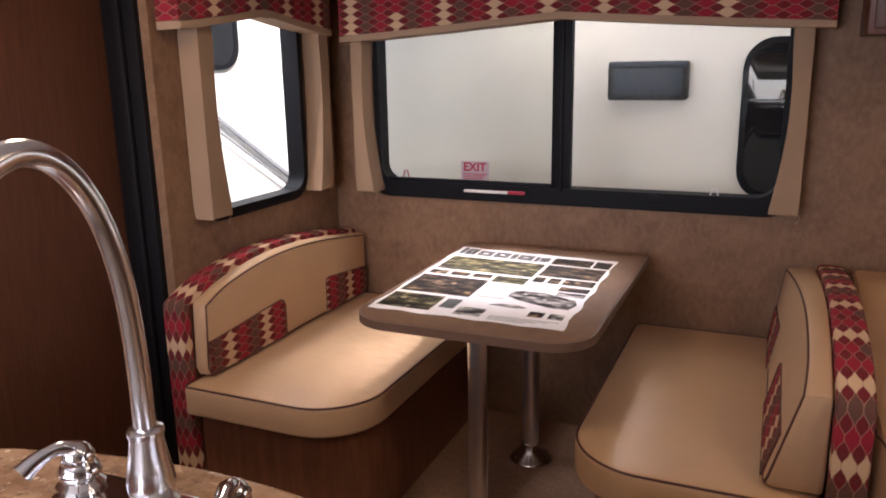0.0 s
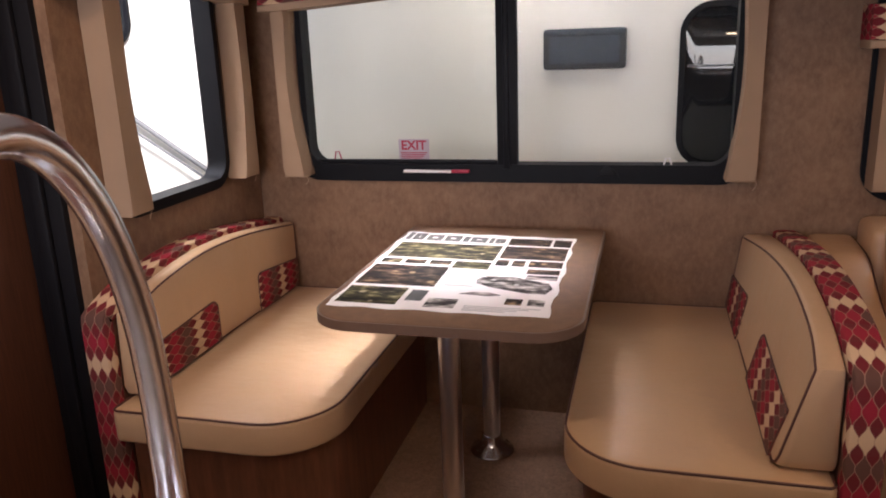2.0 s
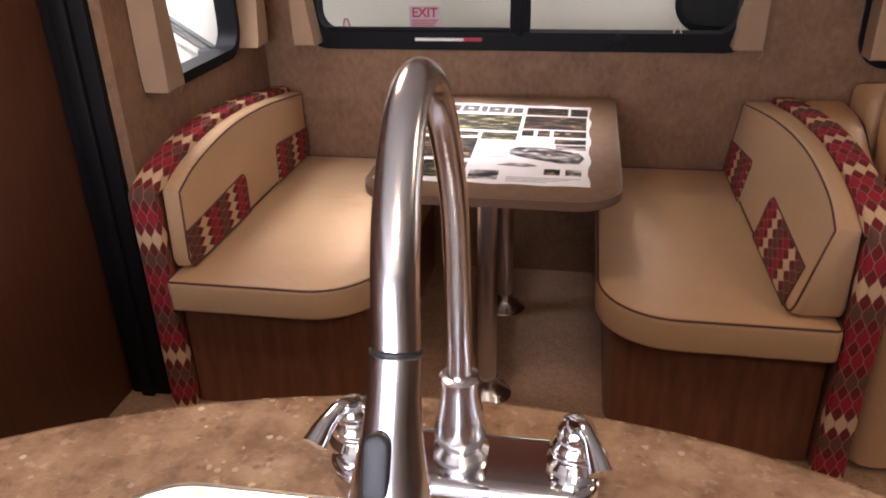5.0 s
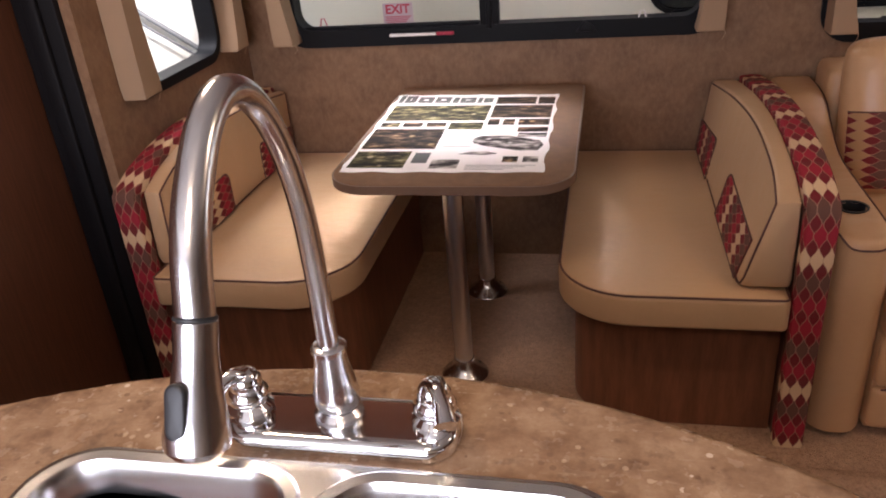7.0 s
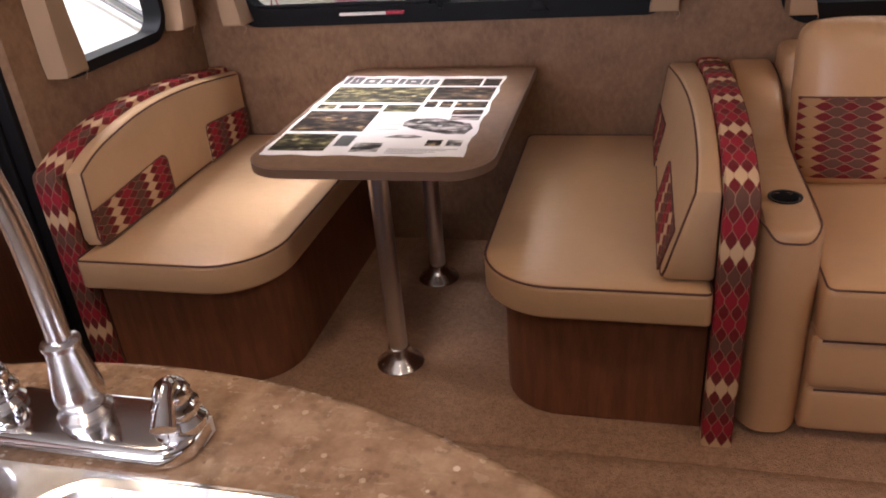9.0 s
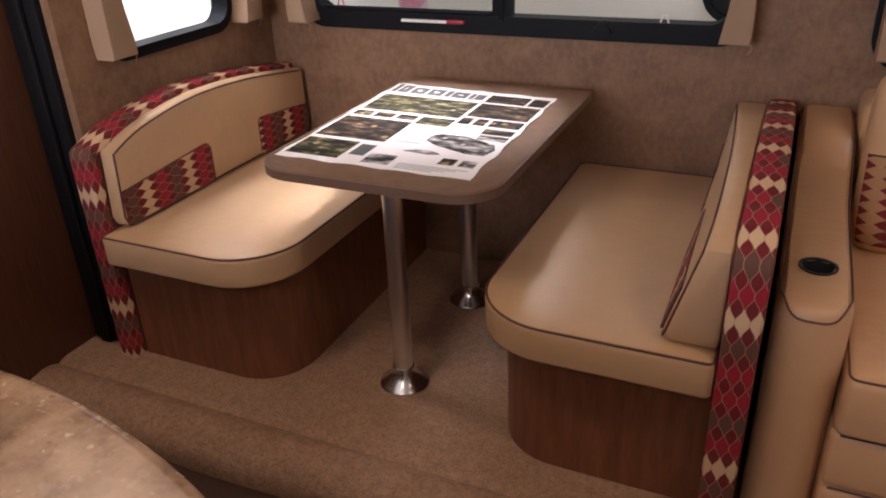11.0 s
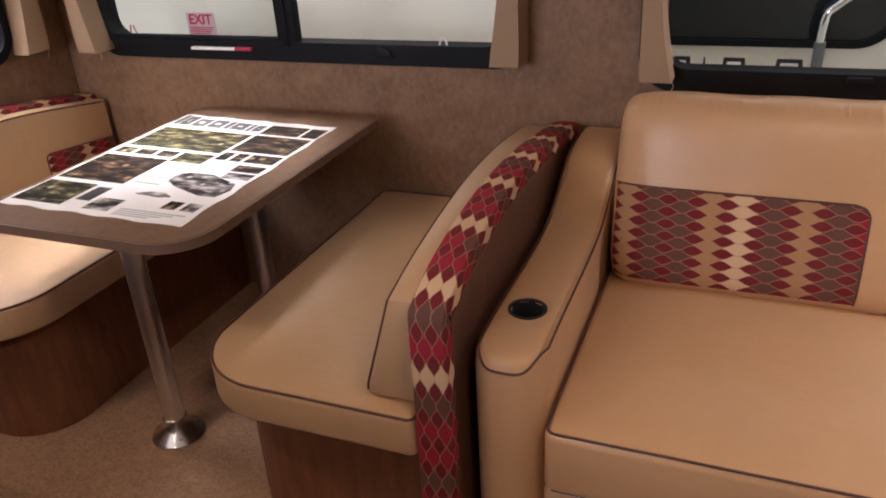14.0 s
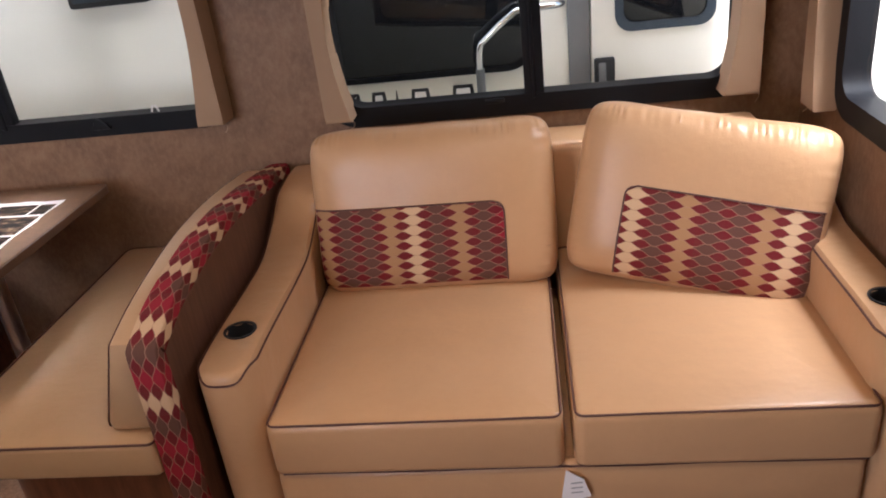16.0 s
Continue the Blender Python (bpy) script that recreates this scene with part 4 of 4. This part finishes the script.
tag = thing("paper_tag", "white printed paper tag tucked at the sofa front", "tag", (1.115, 1.5, 0.22))
part("card", prism([(1.08, 0.215), (1.15, 0.24), (1.135, 0.29), (1.095, 0.318)], 1.4985, 1.5005, SIDE_Y), PAPER, tag, smooth=False)
for k in range(3):
    part("text_line", prism([(1.105, 0.25 + 0.014 * k), (1.132, 0.253 + 0.014 * k), (1.132, 0.256 + 0.014 * k), (1.105, 0.253 + 0.014 * k)], 1.4972, 1.4982, SIDE_Y), GREYINK, tag, smooth=False)

# ---------------------------------------------------------------- kitchen counter, sink and faucet
KZ, CX, CY, CR = 0.92, -0.58, -0.495, 0.968
NEAR, END = 0.04, 0.0
counter_line = [(-1.848, NEAR), (END - 0.03, NEAR), (END, NEAR + 0.03), (END, 0.2), (-0.004, 0.235), (-0.014, 0.266)]
for k in range(41):
    a = radians(56 + k * (148 - 56) / 40)
    counter_line.append((CX + CR * math.cos(a), CY + CR * math.sin(a)))
counter_line += [(-1.55, 0.08), (-1.848, 0.06)]


def slab_with_basins(line, holes, z0, z1):
    bm = bmesh.new()
    loops = []
    for pts in [line] + holes:
        vs = [bm.verts.new((u, v, z1)) for u, v in pts]
        loops.append([bm.edges.new((vs[i], vs[(i + 1) % len(vs)])) for i in range(len(vs))])
    bmesh.ops.triangle_fill(bm, edges=[e for loop in loops for e in loop], use_beauty=True, use_dissolve=False)
    made = bmesh.ops.extrude_face_region(bm, geom=list(bm.faces))
    for v in made["geom"]:
        if isinstance(v, bmesh.types.BMVert):
            v.co.z = z0
    return bm


BASINS = [rounded(-0.885, -0.6, 0.07, 0.285, (0.06,) * 4, 8), rounded(-0.565, -0.28, 0.07, 0.285, (0.06,) * 4, 8)]
counter = thing("kitchen_counter", "curved speckled brown laminate kitchen counter on a dark wooden base", "counter", (-0.7, 0.1, FLOOR))
part("worktop", slab_with_basins(counter_line, BASINS, KZ - 0.036, KZ), GRANITE, counter, "speckled brown laminate worktop", False)
part("front_edge", tube([(u, v, KZ - 0.0185) for u, v in offset(counter_line[1:], 0.002)][1:-2], 0.0188, 10), GRANITE, counter, "rounded worktop edge")
part("base", prism(offset(counter_line, 0.028), FLOOR + 0.002, KZ - 0.037), DARKWOOD, counter, "dark wooden counter base")

sink = thing("kitchen_sink", "double bowl stainless steel sink set in the counter", "sink", (-0.58, 0.08, KZ))
for line in BASINS:
    bm = bmesh.new()
    levels = [(-0.016, KZ + 0.0035), (-0.012, KZ + 0.006), (0.0, KZ + 0.004), (0.006, KZ - 0.006), (0.012, KZ - 0.06), (0.02, KZ - 0.13), (0.05, KZ - 0.155), (0.09, KZ - 0.16)]
    rings = [[bm.verts.new((u, v, z)) for u, v in offset(line, d)] for d, z in levels]
    for a, b in zip(rings, rings[1:]):
        for i in range(len(a)):
            j = (i + 1) % len(a)
            bm.faces.new((a[i], a[j], b[j], b[i]))
    bm.faces.new(rings[-1])
    bowl = part("bowl", bm, STEEL, sink, "brushed steel bowl")
    cx, cy = sum(p[0] for p in line) / len(line), sum(p[1] for p in line) / len(line)
    part("drain", lathe([(0.038, 0.0), (0.04, 0.003), (0.03, 0.002), (0.012, 0.0)], (cx, cy, KZ - 0.1595), 24), CHROME, bowl)
rim_out = rounded(-0.905, -0.26, 0.05, 0.305, (0.075,) * 4, 8)
part("rim", slab_with_basins(rim_out, [offset(b, -0.0145) for b in BASINS], KZ + 0.0005, KZ + 0.003), STEEL, sink, "flat steel rim", False)

faucet = thing("kitchen_faucet", "brushed nickel gooseneck pull-down faucet with two lever handles", "faucet", (-0.578, 0.365, KZ + 0.001))
plate_line = rounded(-0.71, -0.443, 0.314, 0.4, (0.034,) * 4, 8)
part("base_plate", puff(plate_line, KZ + 0.001, KZ + 0.024, 0.009), CHROME, faucet, "polished base plate")
SX, SY = -0.58, 0.363
part("spout_base", lathe([(0.027, 0.022), (0.028, 0.03), (0.0225, 0.036), (0.0255, 0.048), (0.026, 0.055), (0.0225, 0.075), (0.0185, 0.098), (0.0175, 0.108), (0.0195, 0.11), (0.0195, 0.115), (0.0165, 0.117)], (SX, SY, KZ), 28), NICKEL, faucet, "turned spout base")
neck = smooth_line([(SX, SY, KZ + 0.1), (SX, 0.362, 1.13), (SX, 0.354, 1.21), (-0.583, 0.336, 1.277), (-0.586, 0.306, 1.322), (-0.588, 0.268, 1.339), (-0.588, 0.228, 1.326), (-0.586, 0.19, 1.291), (-0.583, 0.162, 1.254), (-0.58, 0.142, 1.208)], 6)
part("gooseneck", tube(neck, [0.0118 + 0.003 * min(1.0, max(0.0, (i / len(neck) - 0.3) / 0.5)) for i in range(len(neck))], 24), NICKEL, faucet, "tall curved spout")
HEAD, AXIS = Vector((-0.58, 0.142, 1.208)), Vector((0.0, 0.4, 0.92)).normalized()
head = part("spray_head", lathe([(0.0142, 0.0), (0.016, -0.002), (0.0162, -0.026), (0.0182, -0.047), (0.0222, -0.07), (0.0246, -0.084), (0.0238, -0.094), (0.0175, -0.1)], HEAD, 32, AXIS), NICKEL, faucet, "pull-down spray head")
part("collar", lathe([(0.0152, -0.001), (0.0162, 0.0), (0.0162, 0.0014), (0.0152, 0.0024)], HEAD, 32, AXIS), BLACKPLASTIC, head, "dark collar ring")
button = puff(rounded(-0.0085, 0.0085, -0.021, 0.021, (0.0085,) * 4, 6), 0.0, 0.006, 0.003, 0.0008)
button.transform(look(HEAD - AXIS * 0.064 + Vector((-0.004, -0.0165, 0.008)), HEAD - AXIS * 0.064 + Vector((-0.004, 0.05, -0.02))))
part("spray_button", button, BLACKPLASTIC, head, "dark spray button")
for hx, s in ((-0.687, -1), (-0.469, 1)):
    handle = part("handle", lathe([(0.026, 0.02), (0.027, 0.03), (0.021, 0.036), (0.024, 0.042), (0.024, 0.048), (0.018, 0.056), (0.019, 0.064), (0.014, 0.074), (0.006, 0.079)], (hx, 0.362, KZ), 24), CHROME, faucet, "chrome handle")
    lever = smooth_line([(hx, 0.362, KZ + 0.07), (hx + s * 0.008, 0.345, KZ + 0.078), (hx + s * 0.017, 0.325, KZ + 0.072), (hx + s * 0.023, 0.309, KZ + 0.062)], 5)
    part("lever", tube(lever, [0.008 + 0.004 * abs(2 * i / (len(lever) - 1) - 0.9) for i in range(len(lever))], 12), CHROME, handle)
tab = thing("paper_label", "small white paper label stuck beside the faucet plate", "label", (-0.447, 0.37, KZ + 0.002))
part("card", box(-0.4525, -0.444, 0.355, 0.38, KZ + 0.0012, KZ + 0.02), PAPER, tab, smooth=False)

# ---------------------------------------------------------------- unseen ceiling lamps and the made-up opening behind
# No fitting is in view; number and places are set to add warm light.
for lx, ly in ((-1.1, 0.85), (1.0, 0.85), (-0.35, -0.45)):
    lampt = thing("unseen_ceiling_light", "unseen round white ceiling light, added for warm light", "ceiling light", (lx, ly, CEIL), group="warm ceiling lights")
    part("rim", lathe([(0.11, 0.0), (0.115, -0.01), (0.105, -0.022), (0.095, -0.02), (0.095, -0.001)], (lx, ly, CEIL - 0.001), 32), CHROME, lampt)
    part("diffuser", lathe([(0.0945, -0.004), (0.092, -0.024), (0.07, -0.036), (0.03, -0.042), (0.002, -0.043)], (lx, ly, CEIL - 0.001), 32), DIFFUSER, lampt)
    lamp("unseen_ceiling_fill", "AREA", look((lx, ly, CEIL - 0.055), (lx, ly, 0)), LAMP_WATTS * (1.15 if lx > 0.5 else 1.2), (1.0, 0.75, 0.49), size=0.2, size_y=0.2)
DAY = (1.0, 0.97, 0.92)
# Area lamps added outside, above the openings, to boost the light through them.
lamp("west_window_fill", "AREA", look((-1.98, 2.02, 1.86), (-1.2, 1.95, 0.5)), SKY_FILL_WATTS * 0.5, DAY, size=0.85, size_y=0.5, spread=130)
lamp("east_window_fill", "AREA", look((2.2, 1.95, 1.86), (1.2, 1.9, 0.5)), SKY_FILL_WATTS * 1.25, DAY, size=0.6, size_y=0.4)
# Narrow beam added to brighten the sheet and tabletop.
lamp("table_fill_beam", "AREA", look((-0.8, 2.88, 1.9), (-0.8, 2.0, 0.75)), SKY_FILL_WATTS * 0.22, DAY, size=0.4, size_y=0.25, spread=32)
lamp("sofa_window_fill", "AREA", look((1.08, 2.88, 1.82), (1.08, 1.9, 0.5)), SKY_FILL_WATTS * 0.24, DAY, size=1.1, size_y=0.3)
# Area lamp added in the made-up south opening to light the room from behind.
lamp("south_fill", "AREA", look((-0.98, -1.47, 1.33), (-0.98, 3, 1.1)), SOUTH_FILL_WATTS, (0.97, 0.97, 1.0), size=1.5, size_y=0.82)

# ---------------------------------------------------------------- outside
# Unseen ground; its pale tone is there to brighten the gap from below.
structure("ground", box(-60, 60, -60, 60, -1.1, -1.0), BOUNCE_GROUND, "unseen gravel ground, made pale to bounce light", "ground")
structure("wall_outer", box(-9, XL - 0.07, YF + 0.05, YF + 0.1, -0.6, 2.11), WHITE, "white outer side of the trailer")
structure("wall_outer_east", box(XR + 0.07, 9, YF + 0.05, YF + 0.1, -0.6, 2.11), WHITE, "white outer side of the trailer")
# Unseen skin, added in white so it reflects light onto the parked trailer.
structure("wall_bounce_skin", wall_with_holes(XL - 0.07, XR + 0.07, -0.2, SLIDE_TOP + 0.06, [WIN1, WIN2], YB + 0.053, YB + 0.065, SIDE_Y), WHITE, "unseen white outer skin, added to bounce light in the gap")
# Unseen; height is set to keep the sun off the facing trailer side.
structure("shade_roof_box", box(XL - 0.09, XR + 0.09, YF + 0.11, YB + 0.07, SLIDE_TOP + 0.07, 2.22), WHITE, "unseen white roof box, raised to shade the parked trailer side", "roof")
# Unseen; kept low so the sun reaches farther down the parked trailer.
structure("roof", box(-9, 9, -1.6, YF + 0.1, 2.12, 2.18), WHITE, "unseen white trailer roof, kept low to let the sun past", "roof")

NY = 3.13
near = thing("neighbour_trailer", "white travel trailer parked close alongside, with dark windows and a door", "trailer", (0, 4.2, -1.0))
part("wall", box(-9, 9, NY, NY + 2.3, -0.55, 2.45, 0.03), WHITE, near, "white smooth trailer side")
part("roof", box(-9.03, 9.03, NY - 0.03, NY + 2.33, 2.452, 2.52, 0.02), WHITE, near)
for k in (-3.6, 3.0):
    w = part("wheel", lathe([(0.2, -0.1), (0.33, -0.09), (0.35, -0.05), (0.35, 0.05), (0.33, 0.09), (0.2, 0.1)], (k, NY + 0.15, -0.65), 32, (0, 1, 0)), BLACK, near)
    part("rim", lathe([(0.04, -0.108), (0.19, -0.103), (0.2, -0.09)], (k, NY + 0.15, -0.65), 24, (0, 1, 0)), STEEL, w)


def trailer_window(x0, x1, z0, z1):
    pane = part("window", prism(rounded(x0, x1, z0, z1, (0.11,) * 4, 8), NY - 0.012, NY - 0.001, SIDE_Y, 0.003), DARKGLASS, near, "dark tinted trailer window")
    part("frame", ring_prism(rounded(x0 - 0.012, x1 + 0.012, z0 - 0.012, z1 + 0.012, (0.12,) * 4, 8), rounded(x0 + 0.01, x1 - 0.01, z0 + 0.01, z1 - 0.01, (0.1,) * 4, 8), NY - 0.018, NY - 0.002, SIDE_Y), FRAMEBLACK, pane)
    part("sash_bar", box(x0 + 0.02, x1 - 0.02, NY - 0.0185, NY - 0.0125, z0 + 0.62 * (z1 - z0), z0 + 0.62 * (z1 - z0) + 0.008), GREY, pane)
    return pane


trailer_window(-0.12, 1.1, 0.862, 1.475)
trailer_window(-3.3, -2.58, 1.405, 1.95)
vent = part("vent_hood", box(-0.653, -0.332, NY - 0.07, NY - 0.001, 1.246, 1.402, 0.012), BLACKPLASTIC, near, "grey blue range vent hood")
part("vent_flap", box(-0.63, -0.355, NY - 0.078, NY - 0.068, 1.268, 1.375, 0.004), GREYPLASTIC, vent)
part("vent_lip", box(-0.645, -0.34, NY - 0.084, NY - 0.07, 1.38, 1.398, 0.004), GREYPLASTIC, vent)
# lettering on the side: plain strokes
for x0, x1 in ((0.23, 0.31), (0.335, 0.41), (0.44, 0.515), (0.54, 0.56), (0.6, 0.69), (0.765, 0.865)):
    a = part("side_lettering", prism([(x0, 0.725), (x1, 0.725), (x1 - 0.012, 0.81), (x0 + 0.012, 0.81)], NY - 0.005, NY - 0.001, SIDE_Y), INK, near, "dark outlined emblem shapes")
    if x1 - x0 > 0.05:
        part("inner_stroke", prism([(x0 + 0.018, 0.74), (x1 - 0.018, 0.74), (x1 - 0.024, 0.797), (x0 + 0.024, 0.797)], NY - 0.009, NY - 0.0055, SIDE_Y), PAPER, a)
rail = smooth_line([(0.888, NY - 0.002, 0.45), (0.888, NY - 0.06, 0.47), (0.888, NY - 0.065, 0.72), (0.895, NY - 0.065, 0.94), (0.925, NY - 0.065, 0.99), (1.02, NY - 0.065, 1.065), (1.06, NY - 0.065, 1.082), (1.17, NY - 0.06, 1.085), (1.205, NY - 0.03, 1.085), (1.21, NY - 0.002, 1.085)], 5)
part("grab_rail", tube(rail, 0.014, 12), CHROME, near, "chrome folding grab rail")
part("rail_grip", tube([(0.888, NY - 0.065, 0.55), (0.892, NY - 0.065, 0.88)], 0.0175, 12), GREY, near, "grey foam rail grip")
part("door_side_strip", box(1.228, 1.31, NY - 0.02, NY - 0.001, -0.3, 1.75, 0.006), GREY, near, "grey upright strip beside the door")
door = part("door", prism(rounded(1.315, 1.9, -0.3, 1.75, (0.06,) * 4, 6), NY - 0.03, NY - 0.001, SIDE_Y, 0.004), WHITE, near, "white trailer entry door")
part("door_window", prism(rounded(1.42, 1.738, 0.985, 1.5, (0.05,) * 4, 6), NY - 0.036, NY - 0.028, SIDE_Y, 0.003), DARKGLASS, door, "dark door window")
part("door_window_frame", ring_prism(rounded(1.4, 1.758, 0.962, 1.52, (0.06,) * 4, 6), rounded(1.43, 1.728, 0.992, 1.49, (0.045,) * 4, 6), NY - 0.045, NY - 0.03, SIDE_Y), GREYPLASTIC, door)
part("door_lock", box(1.32, 1.396, NY - 0.06, NY - 0.029, 0.764, 0.874, 0.008), BLACKPLASTIC, door, "black paddle lock")
part("lock_lever", box(1.335, 1.362, NY - 0.068, NY - 0.058, 0.785, 0.86, 0.005), GREY, door)
arm_rail = thing("awning_arm", "grey aluminium awning strut on the parked trailer", "awning arm", (-3.2, NY - 0.05, 0.69))
part("strut", tube([(-2.16, NY - 0.04, 0.775), (-4.2, NY - 0.1, 2.18)], 0.012, 10), GREY, arm_rail)
part("inner_strut", tube([(-2.12, NY - 0.065, 0.72), (-4.2, NY - 0.12, 2.06)], 0.006, 8), GREY, arm_rail)
part("bracket", box(-2.22, -2.08, NY - 0.08, NY - 0.002, 0.69, 0.77, 0.006), GREY, arm_rail)
